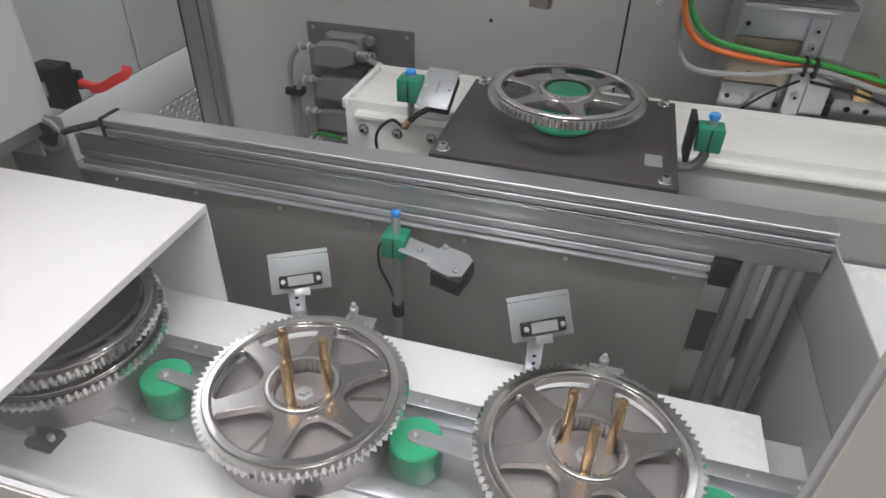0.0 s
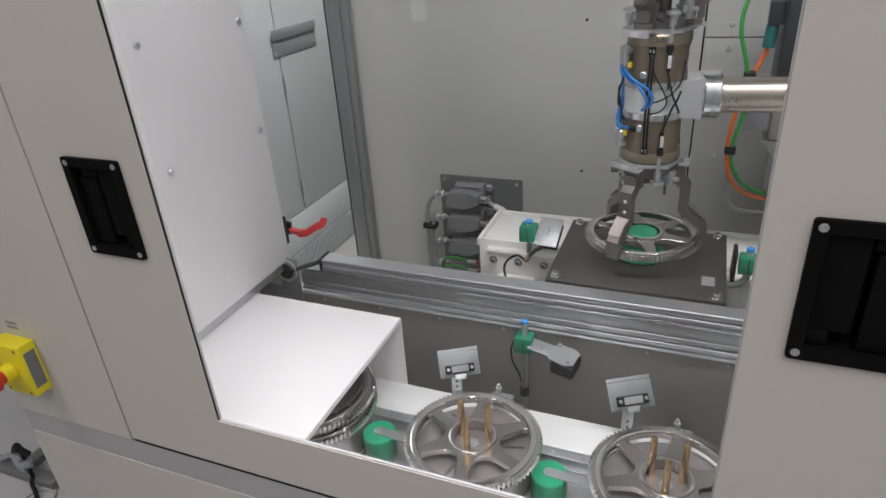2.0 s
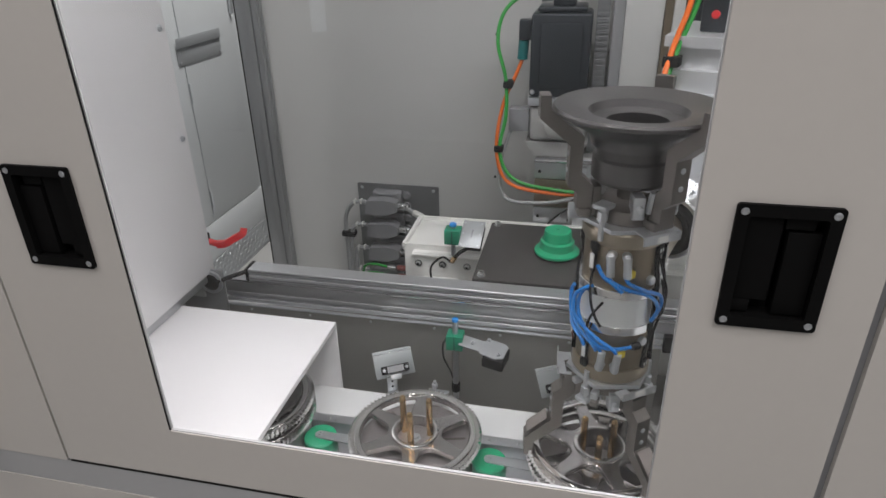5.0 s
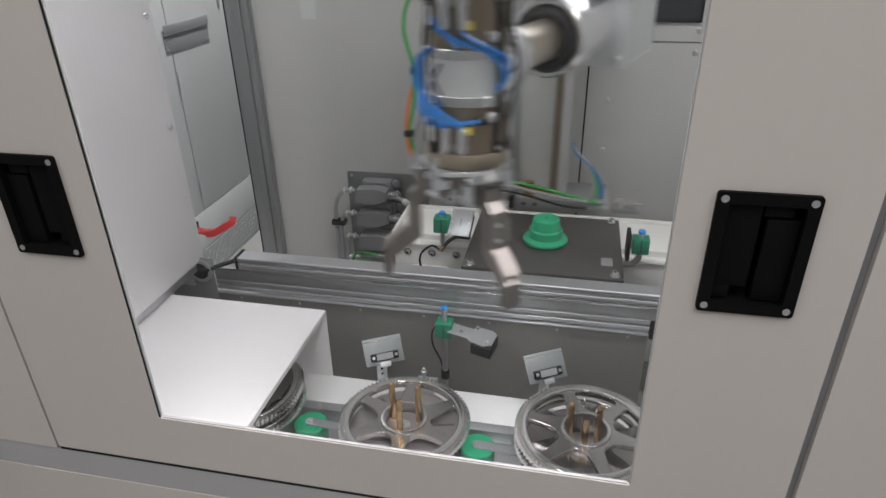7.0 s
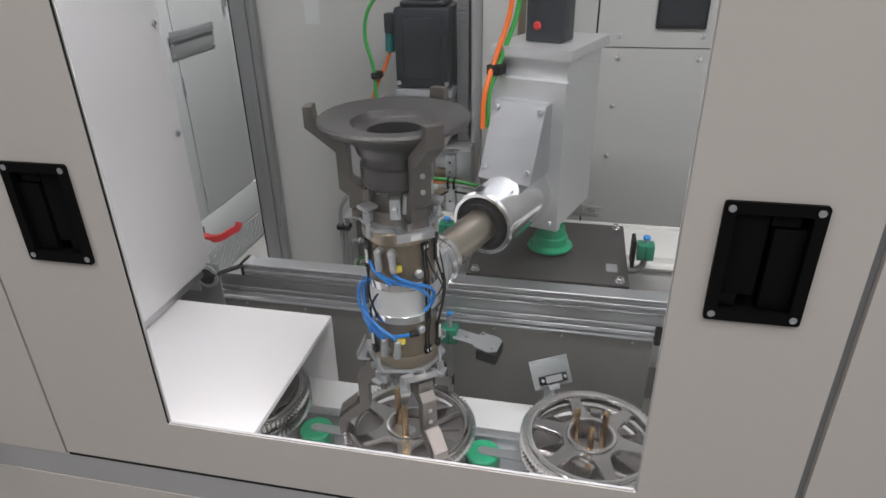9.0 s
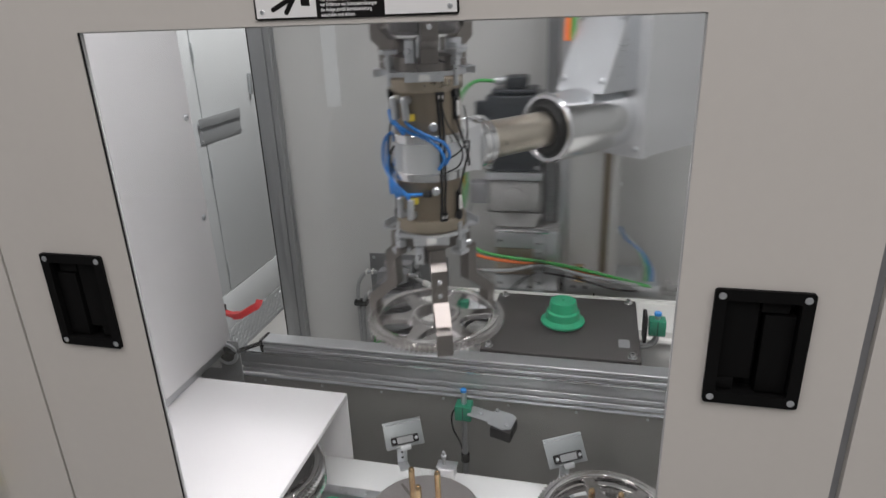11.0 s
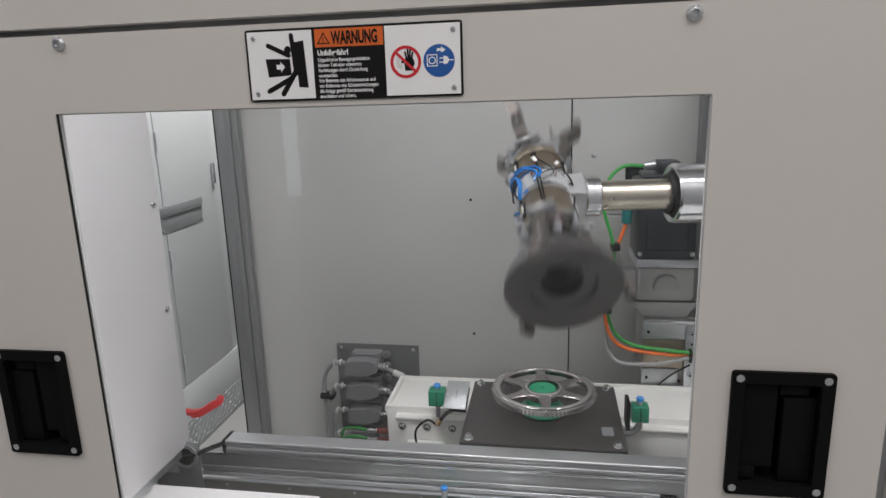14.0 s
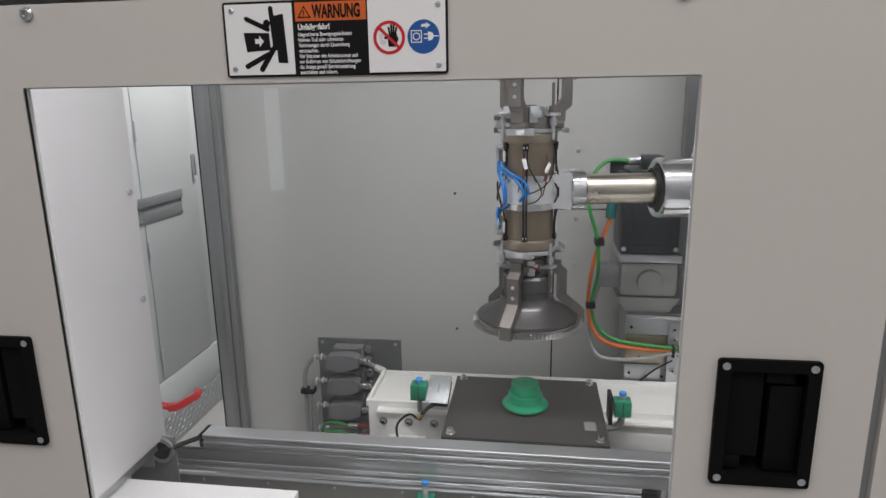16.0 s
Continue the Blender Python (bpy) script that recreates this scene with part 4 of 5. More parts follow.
def recessed_handle(x, z, flip):
    """A black tray handle set into the door: frame, tray, grip and screws."""
    h = thing("recessed_handle", pose(x, 0, z), "black plastic recessed tray handle with four screws", "handle", "door handles")
    hw, hh = 0.0645, 0.092
    frm = part("frame", holed(B(), [rrect(-hw, hw, -hh, hh, 0.005, 4), rrect(-0.048, 0.048, -0.075, 0.075, 0.004, 3)], 0.006, Matrix.Translation((0, -0.0004, 0)) @ FRONT), M_TRAY, h)
    bm = B()
    box(bm, -0.0485, 0.0485, 0.026, 0.028, -0.0755, 0.0755)
    for a in ((-0.0495, -0.0480), (0.0480, 0.0495)):
        box(bm, *a, 0.0, 0.026, -0.0755, 0.0755)
    for a in ((-0.0765, -0.0750), (0.0750, 0.0765)):
        box(bm, -0.0480, 0.0480, 0.0, 0.026, *a)
    tray = part("tray", bm, M_TRAY, h)
    s = -1 if flip else 1

    def slab(nm, xa, xb, za, zb):
        part(nm, box(B(), min(s * xa, s * xb), max(s * xa, s * xb), 0.003, 0.0255, za, zb, 0.001), M_TRAY, tray)

    # two flat grip plates leave a stepped finger slot between them
    slab("grip", -0.0465, -0.003, -0.052, 0.074)
    slab("grip", -0.0465, -0.024, -0.0725, -0.0525)
    slab("grip", 0.006, 0.0465, -0.0725, 0.052)
    slab("grip", 0.0, 0.036, 0.0562, 0.074)
    for dx in (-0.0545, 0.0545):
        for dz in (-0.082, 0.082):
            part("screw", screw(B(), (dx, -0.0065, dz), (0, -1, 0), 0.0053, 0.0016), M_BRIGHT, frm)
    return h


recessed_handle(0.437, 1.402, False)
recessed_handle(-0.7015, 1.393, True)

es = thing("emergency_stop", pose(-1.104, 0, 0.979), "yellow emergency stop box with a red mushroom button", "switch")
part("box", box(B(), -0.047, 0.047, -0.042, -0.0005, -0.066, 0.066, 0.004), M_YELLOW, es)
part("label_strip", box(B(), 0.0470, 0.0478, -0.034, -0.008, -0.046, 0.046), M_GREYPLATE, es, "grey label strip")
part("collar", cyl(B(), (0, -0.0422, 0), (0, -0.066, 0), 0.021, 20, 0.002), M_YELLOW, es)
part("button", lathe(B(), [(0.016, 0), (0.019, 0.010), (0.025, 0.016), (0.0255, 0.032), (0.021, 0.038), (0, 0.039)], 28, pose(0, -0.0662, 0, 90)), M_RED, es, "red mushroom button")
for dx in (-0.034, 0.034):
    for dz in (-0.056, 0.056):
        part("screw", screw(B(), (dx, -0.0423, dz), (0, -1, 0), 0.004, 0.001), M_GREYPLATE, es)


esl = thing("label_plate", pose(-1.112, 0, 0.985), "beige cover plate with faint grey lettering bars", "plate")
part("plate", plate_y(B(), -0.075, 0.075, -0.11, 0.13, -0.0004, 0.0003), M_PANEL, esl)
for k in range(2):
    part("lettering_bar", plate_y(B(), -0.018, 0.018, 0.088 - 0.012 * k, 0.095 - 0.012 * k, -0.0008, 0.0003), M_GREYBOX, esl)


def letters(body, x, z, size, y, material, parent, name="lettering", wide=1.0, bold=0.0):
    cu = bpy.data.curves.new("letters", "FONT")
    cu.body, cu.size, cu.extrude, cu.offset = body, size, 0.0002, bold
    tmp = new("letters", cu)
    dg = bpy.context.evaluated_depsgraph_get()
    dg.update()
    me = bpy.data.meshes.new_from_object(tmp.evaluated_get(dg))
    bpy.data.objects.remove(tmp)
    bpy.data.curves.remove(cu)
    me.materials.clear()
    me.materials.append(material)
    ob = new(name, me)
    ob.parent = parent
    ob.matrix_basis = pose(x, y, z, 90) @ Matrix.Diagonal((wide, 1, 1, 1))
    return ob


def sign_shape(name, pts, y, material, parent, label=""):
    return part(name, prism(B(), pts, 0.0003, Matrix.Translation((0, y, 0)) @ FRONT), material, parent, label)


SX0, SZ0 = -0.2775, 1.8635
sg = thing("warning_sign", pose(SX0, 0, SZ0), "white enamel warning sign with pictograms and German text", "sign")
part("plate", plate_y(B(), 0, 0.295, 0, 0.094, -0.0020, 0.0018), M_SIGNK, sg)
sign_shape("left_field", [(0.003, 0.003), (0.094, 0.003), (0.094, 0.091), (0.003, 0.091)], -0.00202, M_SIGNW, sg)
sign_shape("right_field", [(0.193, 0.003), (0.292, 0.003), (0.292, 0.091), (0.193, 0.091)], -0.00202, M_SIGNW, sg)
sign_shape("orange_field", [(0.098, 0.068), (0.191, 0.068), (0.191, 0.091), (0.098, 0.091)], -0.00202, M_SIGNO, sg)


def bar(p, q, w):
    p, q = Vector(p), Vector(q)
    u = (q - p).normalized()
    n = Vector((-u.y, u.x)) * w / 2
    a0 = math.atan2(n.y, n.x)
    cap = lambda c, a: [(c.x + w / 2 * math.cos(a + math.pi * k / 6), c.y + w / 2 * math.sin(a + math.pi * k / 6)) for k in range(7)]
    return cap(q, a0 - math.pi) + cap(p, a0)


for nm, pts in (("press_block", [(0.030, 0.032), (0.0625, 0.034), (0.0615, 0.055), (0.027, 0.056)]), ("head", bar((0.0590, 0.0655), (0.0592, 0.0672), 0.0090)), ("wall_block", [(0.072, 0.018), (0.085, 0.017), (0.082, 0.078), (0.069, 0.076)]),
                ("bar", bar((0.0655, 0.085), (0.0690, 0.036), 0.006)), ("bar", bar((0.032, 0.073), (0.060, 0.0595), 0.006)), ("bar", bar((0.029, 0.014), (0.060, 0.029), 0.0065)), ("bar", bar((0.049, 0.010), (0.067, 0.036), 0.007))):
    sign_shape(nm, pts, -0.00234, M_SIGNK, sg)
ARROW = [(0, 0.004), (0.008, 0.004), (0.008, 0.009), (0.016, 0), (0.008, -0.009), (0.008, -0.004), (0, -0.004)]
sign_shape("arrow", [(0.042 + x * 0.75, 0.045 + z * 0.75) for x, z in ARROW][::-1], -0.00266, M_SIGNW, sg)
sign_shape("triangle", [(0.101, 0.072), (0.119, 0.072), (0.110, 0.087)], -0.00234, M_SIGNK, sg)
sign_shape("triangle_field", [(0.1037, 0.0735), (0.1163, 0.0735), (0.110, 0.0842)], -0.00266, M_SIGNO, sg)
letters("!", 0.1085, 0.0748, 0.009, -0.0032, M_SIGNK, sg, bold=0.0003)
letters("WARNUNG", 0.121, 0.0718, 0.0225, -0.0026, M_SIGNK, sg, wide=0.525, bold=0.0008)
letters("Unfallgefahr!", 0.1005, 0.0578, 0.0098, -0.0023, M_SIGNW, sg, wide=0.86, bold=0.00028)
for k, line in enumerate(("Ungesicherte Bewegungseinheiten", "können Tod oder schwerste", "Verletzungen durch Quetschung", "verursachen.", "Vor Betreten des Arbeitsraumes und", "vor Entfernen von Schutzeinrichtungen", "die Anlage gemäß Betriebsanleitung", "ausschalten und sichern.")):
    letters(line, 0.1005, 0.0498 - 0.0067 * k, 0.0068, -0.0023, M_SIGNW, sg, wide=0.76, bold=0.0001)


def disc(x, z, r, n=40):
    return [(x + r * math.cos(2 * math.pi * i / n), z + r * math.sin(2 * math.pi * i / n)) for i in range(n)]


part("red_ring", holed(B(), [disc(0.220, 0.045, 0.0205), disc(0.220, 0.045, 0.0165)], 0.0003, Matrix.Translation((0, -0.00234, 0)) @ FRONT), M_SIGNR, sg)
bm = B()
prism(bm, [(0.219, 0.034), (0.228, 0.034), (0.232, 0.043), (0.230, 0.049), (0.218, 0.049), (0.2135, 0.0455), (0.2145, 0.043), (0.218, 0.044)], 0.0003, Matrix.Translation((0, -0.00234, 0)) @ FRONT)
for fx, fz in ((0.2195, 0.057), (0.2230, 0.060), (0.2262, 0.0598), (0.2295, 0.0565)):
    prism(bm, bar((fx + (0.2245 - fx) * 0.3, 0.0492), (fx, fz), 0.0024), 0.0003, Matrix.Translation((0, -0.00234, 0)) @ FRONT)
part("black_symbol", bm, M_SIGNK, sg)
sign_shape("grey_symbol", [(0.208, 0.038), (0.216, 0.036), (0.2155, 0.041), (0.211, 0.043), (0.213, 0.050), (0.208, 0.050)], -0.00234, M_LABEL, sg)
sign_shape("red_slash", bar((0.2065, 0.058), (0.2335, 0.032), 0.0036), -0.00268, M_SIGNR, sg)
sign_shape("blue_disc", disc(0.264, 0.045, 0.0205), -0.00234, M_SIGNB, sg)
part("socket_symbol", holed(B(), [[(0.248, 0.038), (0.262, 0.038), (0.262, 0.053), (0.248, 0.053)], [(0.2492, 0.0392), (0.2608, 0.0392), (0.2608, 0.0518), (0.2492, 0.0518)]], 0.0003, Matrix.Translation((0, -0.00266, 0)) @ FRONT), M_SIGNW, sg)
part("socket_ring", holed(B(), [disc(0.255, 0.0455, 0.0048, 20), disc(0.255, 0.0455, 0.0035, 20)], 0.0003, Matrix.Translation((0, -0.00266, 0)) @ FRONT), M_SIGNW, sg)
sign_shape("plug_symbol", [(0.270, 0.040), (0.275, 0.041), (0.2775, 0.0455), (0.275, 0.050), (0.270, 0.051)], -0.00266, M_SIGNW, sg)
for zz in (0.043, 0.048):
    sign_shape("plug_pin", bar((0.265, zz), (0.270, zz), 0.0013), -0.00266, M_SIGNW, sg)
sign_shape("plug_cord", bar((0.2775, 0.0455), (0.283, 0.0455), 0.0013), -0.00266, M_SIGNW, sg)
sign_shape("arrow", [(0.2615 + x * 0.72, 0.0585 + z * 0.42) for x, z in ARROW][::-1], -0.00266, M_SIGNW, sg)
for dx in (0.012, 0.283):
    for dz in (0.011, 0.083):
        screw_part((dx, -0.0023, dz), (0, -1, 0), sg, 0.0035, 0.002)

# pneumatic unit on a pale base outside the left end
pu = thing("air_service_unit", pose(-1.50, 0.12, 0), "grey cabinet top with dark air fittings and black hoses", "service unit")
part("cabinet", box(B(), -0.6, 0.24, -0.30, 0.60, 0.0, 0.40, 0.01), M_LEDGE, pu)
part("base_bar", box(B(), -0.15, 0.13, -0.06, -0.02, 0.4002, 0.43, 0.004), M_GREYPLATE, pu)
part("base_bar", box(B(), -0.05, -0.01, -0.0198, 0.14, 0.4002, 0.425, 0.004), M_GREYPLATE, pu)
part("bracket", box(B(), -0.02, 0.02, -0.055, -0.025, 0.4302, 0.50, 0.004), M_BRIGHT, pu)
part("clamp_lever", sweep(B(), [(-0.01, -0.04, 0.50), (0.03, -0.05, 0.54), (0.06, -0.06, 0.545), (0.09, -0.06, 0.535)], 0.010, 10), M_BLACKP, pu)
part("spindle", cyl(B(), (0.05, -0.055, 0.43), (0.05, -0.055, 0.545), 0.006, 10), M_BLACKP, pu)
part("nut", cyl(B(), (0.05, -0.055, 0.48), (0.05, -0.055, 0.50), 0.016, 6), M_BRIGHT, pu)
part("toggle_arm", sweep(B(), [(-0.10, -0.04, 0.44), (-0.05, -0.04, 0.47), (0.0, -0.04, 0.49), (0.06, -0.055, 0.475)], 0.009, 10), M_BRIGHT, pu)
part("ring", lathe(B(), [(0.035, 0.4003), (0.05, 0.4003), (0.05, 0.408), (0.035, 0.408)], 28, pose(0.11, -0.10, 0), True), M_LEDGE, pu)
part("hose", sweep(B(), [(0.05, -0.055, 0.43), (0.07, -0.075, 0.43), (0.10, -0.09, 0.42), (0.11, -0.10, 0.402)], 0.006), M_RUBBER, pu)

# ---------------------------------------------------------------- robot
# Travelling column: motor, gearbox, bracket and cover, at the rear position of its travel.
car = thing("travelling_column", pose(0, 0, 0), "robot travelling column with a dark servo motor and coloured cables", "robot column")
motor = part("motor", box(B(), 0.45, 0.66, 1.52, 1.72, 1.265, 1.555, 0.012), M_SERVO, car)
part("motor_cap", box(B(), 0.47, 0.64, 1.54, 1.70, 1.5555, 1.575, 0.008), M_SERVO, car)
part("plug_dome", box(B(), 0.52, 0.60, 1.56, 1.66, 1.5755, 1.62, 0.008), M_SERVO, car)
part("encoder_plug", cyl(B(), (0.52, 1.60, 1.605), (0.475, 1.60, 1.600), 0.016, 16, 0.003), M_BRIGHT, car, "bright threaded plug")
part("power_plug", box(B(), 0.405, 0.449, 1.55, 1.60, 1.46, 1.53, 0.005), M_SERVO, car)
part("teal_plug", cyl(B(), (0.422, 1.575, 1.46), (0.418, 1.575, 1.39), 0.019, 14, 0.003), M_TEAL, car, "teal cable connector")
part("motor_panel", box(B(), 0.485, 0.63, 1.514, 1.5195, 1.30, 1.525, 0.004), M_SERVO, motor)
for sx in (0.463, 0.648):
    part("motor_bolt", screw(B(), (sx, 1.5195, 1.285), (0, -1, 0), 0.009, 0.006), M_BRIGHT, motor)
part("motor_flange", box(B(), 0.45, 0.67, 1.51, 1.73, 1.235, 1.2645, 0.003), M_BRIGHT, car, "bright machined motor flange")
bm = B()
box(bm, 0.455, 0.665, 1.52, 1.72, 1.10, 1.2345, 0.02)
lathe(bm, [(0, 0), (0.045, 0), (0.045, 0.03), (0.03, 0.036), (0, 0.036)], 24, pose(0.56, 1.521, 1.165, 90))
part("gearbox", bm, M_IRON, car, "grey cast gearbox")
part("gearbox_foot", prism(B(), [(0.445, 0.0), (0.675, 0.0), (0.64, -0.055), (0.48, -0.055)], 0.20, Matrix.Translation((0, 1.72, 1.0995)) @ FRONT), M_IRON, car)
part("junction_box", box(B(), 0.378, 0.454, 1.54, 1.60, 1.13, 1.215, 0.003), M_GREYBOX, car)
part("bracket_block", box(B(), 0.49, 0.74, 1.53, 1.74, 0.80, 1.04, 0.003), M_IRON, car)
part("bracket_plate", box(B(), 0.485, 0.70, 1.515, 1.5295, 0.955, 1.035, 0.002), M_BRIGHT, car)
part("bracket_plate", box(B(), 0.487, 0.62, 1.515, 1.5295, 0.765, 0.835, 0.002), M_BRIGHT, car)
part("bracket_rib", box(B(), 0.64, 0.68, 1.505, 1.5148, 0.765, 1.01, 0.002), M_BRIGHT, car)
part("slide_plate", box(B(), 0.764, 1.13, 1.54, 1.74, 0.765, 0.815, 0.003), M_BRIGHT, car)
for sx in (0.80, 0.845):
    part("bore", cyl(B(), (sx, 1.5395, 0.79), (sx, 1.5405, 0.79), 0.008, 12), M_RUBBER, car)
vent = part("vent_strip", box(B(), 0.672, 0.716, 1.60, 1.66, 1.045, 2.95), M_GREYPLATE, car)
for k in range(40):
    part("vent_fin", box(B(), 0.674, 0.714, 1.596, 1.5995, 1.06 + 0.02 * k, 1.07 + 0.02 * k), M_GREYPLATE, vent)
part("column_edge", box(B(), 0.728, 0.766, 1.60, 1.66, 0.816, 2.95, 0.003), M_ALU, car)
part("column_cover", box(B(), 0.767, 0.898, 1.61, 1.78, 0.816, 2.95, 0.003), M_WALL, car, "pale sheet metal column cover")
part("guide_rail", box(B(), 0.899, 0.926, 1.60, 1.66, 0.816, 2.95), M_BODY, car, "brown guide rail")
part("column_edge", box(B(), 0.927, 0.963, 1.60, 1.66, 0.816, 2.95, 0.003), M_WALL, car)
bm = B()
box(bm, 1.15, 1.25, 1.56, 1.60, 0.765, 0.785, 0.002)
box(bm, 1.16, 1.19, 1.56, 1.60, 0.7852, 0.815, 0.002)
box(bm, 1.21, 1.24, 1.56, 1.60, 0.7852, 0.81, 0.002)
cyl(bm, (1.15, 1.58, 0.80), (1.26, 1.58, 0.80), 0.006, 10)
part("air_fitting", bm, M_IRON, car, "small metal air fittings")
for k, mt in enumerate((M_CABLE, M_CABG, M_HOSE)):
    part("riser_cable", sweep(B(), [(1.06 + 0.02 * k, 1.57, 0.82), (1.07 + 0.012 * k, 1.58, 0.88), (1.04, 1.60, 0.95), (0.99, 1.62, 0.99), (0.975, 1.64, 1.02)], 0.007), mt, car)
part("signal_cable", sweep(B(), [(0.475, 1.60, 1.60), (0.40, 1.585, 1.60), (0.345, 1.565, 1.545), (0.332, 1.54, 1.45), (0.365, 1.52, 1.33), (0.372, 1.50, 1.20), (0.352, 1.49, 1.08), (0.375, 1.485, 0.995), (0.44, 1.48, 0.945), (0.58, 1.48, 0.924), (0.68, 1.485, 0.914), (0.85, 1.50, 0.880), (1.02, 1.53, 0.83), (1.12, 1.55, 0.80)], 0.0068), M_CABG, car, "green signal cable")
part("power_cable", sweep(B(), [(0.418, 1.575, 1.39), (0.395, 1.56, 1.33), (0.362, 1.53, 1.25), (0.342, 1.50, 1.14), (0.342, 1.49, 1.05), (0.368, 1.48, 0.970), (0.43, 1.475, 0.928), (0.58, 1.482, 0.907), (0.68, 1.494, 0.904), (0.85, 1.515, 0.862), (1.02, 1.54, 0.82), (1.10, 1.555, 0.80)], 0.0068), M_CABO, car, "orange power cable")
part("grey_cable", sweep(B(), [(0.385, 1.56, 1.13), (0.350, 1.53, 1.00), (0.362, 1.5, 0.905), (0.41, 1.48, 0.868), (0.55, 1.48, 0.872), (0.68, 1.484, 0.897), (0.85, 1.495, 0.860), (1.05, 1.52, 0.820)], 0.0072), M_CABLE, car)
for tx, tz in ((0.344, 1.075), (0.370, 1.31)):
    part("cable_tie", box(B(), tx - 0.012, tx + 0.022, 1.475 if tz < 1.2 else 1.50, 1.51 if tz < 1.2 else 1.56, tz - 0.012, tz + 0.012, 0.004), M_RUBBER, car, "black cable tie")
part("cable_tie", box(B(), 0.650, 0.660, 1.472, 1.503, 0.880, 0.926, 0.004), M_RUBBER, car, "black cable tie")
part("cable_tie", box(B(), 0.674, 0.684, 1.472, 1.503, 0.878, 0.924, 0.004), M_RUBBER, car, "black cable tie")
part("black_lead", sweep(B(), [(0.655, 1.485, 0.868), (0.60, 1.49, 0.83), (0.56, 1.505, 0.785), (0.54, 1.51, 0.76)], 0.0035), M_RUBBER, car, "thin black lead")
part("black_lead", sweep(B(), [(0.68, 1.485, 0.868), (0.80, 1.50, 0.845), (0.95, 1.52, 0.80), (1.05, 1.53, 0.79)], 0.0045), M_RUBBER, car, "thin black lead")
part("side_plate", box(B(), 0.684, 0.738, 1.512, 1.5292, 0.775, 1.030, 0.002), M_BRIGHT, car)
part("cover_strip", box(B(), 0.487, 0.640, 1.521, 1.5294, 0.838, 0.950, 0.001), M_BODYRING, car, "brownish worn cover strip")
part("bracket_lip", box(B(), 0.485, 0.70, 1.500, 1.5148, 1.024, 1.036, 0.002), M_POLISH, car)
for sx, sz in ((0.505, 0.985), (0.505, 0.80), (0.625, 0.79), (0.540, 0.862)):
    part("bore", cyl(B(), (sx, 1.5144 if sz != 0.862 else 1.5205, sz), (sx, 1.5085 if sz != 0.862 else 1.5185, sz), 0.0055, 12), M_RUBBER, car, "dark bore")
for sx, sz in ((0.66, 0.985), (0.66, 0.945), (0.58, 0.905), (0.66, 0.82)):
    yy = 1.5045 if sx > 0.6 else 1.5208
    part("washer", cyl(B(), (sx, yy, sz), (sx, yy - 0.003, sz), 0.0140, 20), M_BRIGHT, car)
    part("bolt", screw(B(), (sx, yy - 0.0031, sz), (0, -1, 0), 0.0105, 0.008), M_BRIGHT, car)
    part("bolt_socket", cyl(B(), (sx, yy - 0.0070, sz), (sx, yy - 0.0110, sz), 0.0045, 6), M_RUBBER, car, "dark bolt socket")
part("fitting_stack", box(B(), 0.80, 0.84, 1.53, 1.56, 0.8155, 0.885, 0.003), M_BRASS, car, "brass air fitting")
part("shadow_gap", box(B(), 0.7395, 0.762, 1.535, 1.60, 0.766, 0.80, 0.002), M_RUBBER, car, "black rubber buffer")

# Swivelling arm: +x points from the gripper along the shaft to the pivot.
ARM = 0.97
arm = thing("swivel_arm", pose(0, 0, 0), "polished aluminium robot arm with a nickel shaft and housing", "robot arm")
XAX = pose(0, 0, 0, 0, 90, 0)
part("shaft", lathe(B(), [(0, 0.1742), (0.049, 0.1742), (0.049, 0.425), (0, 0.425)], 40, XAX), M_NICKEL, arm, "satin nickel shaft")
part("collar", lathe(B(), [(0, 0.126), (0.064, 0.126), (0.068, 0.130), (0.068, 0.147), (0.065, 0.149), (0.065, 0.152), (0.068, 0.154), (0.068, 0.170), (0.065, 0.174), (0, 0.174)], 48, XAX), M_POLISH, arm)
part("seal", lathe(B(), [(0.050, 0.395), (0.064, 0.393), (0.066, 0.405), (0.0750, 0.41), (0.0750, 0.428), (0.05, 0.428)], 48, XAX, True), M_RUBBER, arm, "black bellows seal")
part("tube", lathe(B(), [(0.0758, 0.47), (0.0758, 0.412), (0.083, 0.406), (0.092, 0.406), (0.097, 0.413), (0.097, 0.69), (0, 0.69), (0, 0.47)], 64, XAX), M_POLISH, arm, "polished aluminium tube")
bm = B()
prism(bm, [(0.545, 0.085), (0.69, 0.085), (0.79, 0.30), (0.645, 0.30)], 0.17, Matrix.Translation((0, 0.085, 0)) @ FRONT)
part("slope_cover", bm, M_BRIGHT, arm, "sloping polished cover plate")
for sx, sz in ((0.562, 0.12), (0.638, 0.285)):
    for sy in (-0.07, 0.07):
        part("bolt", screw(B(), (sx - 0.006, sy, sz), (-0.906, 0, 0.42), 0.010, 0.006), M_BRIGHT, arm)
part("end_plate", box(B(), 0.69, 0.72, -0.125, 0.125, -0.115, 0.36, 0.0), M_MACH, arm)
part("housing", box(B(), 0.72, 1.02, -0.115, 0.115, -0.115, 0.42, 0.0), M_MACH, arm)
part("head_plate", box(B(), 0.70, 1.05, -0.13, 0.13, 0.4205, 0.45, 0.0), M_MACH, arm)
part("drive_unit", box(B(), 0.80, 0.90, -0.06, 0.06, 0.4505, 0.64, 0.006), M_SERVO, arm, "black drive unit")
part("red_button", cyl(B(), (0.80, 0.02, 0.50), (0.79, 0.02, 0.50), 0.012, 14, 0.003), M_RED, arm)
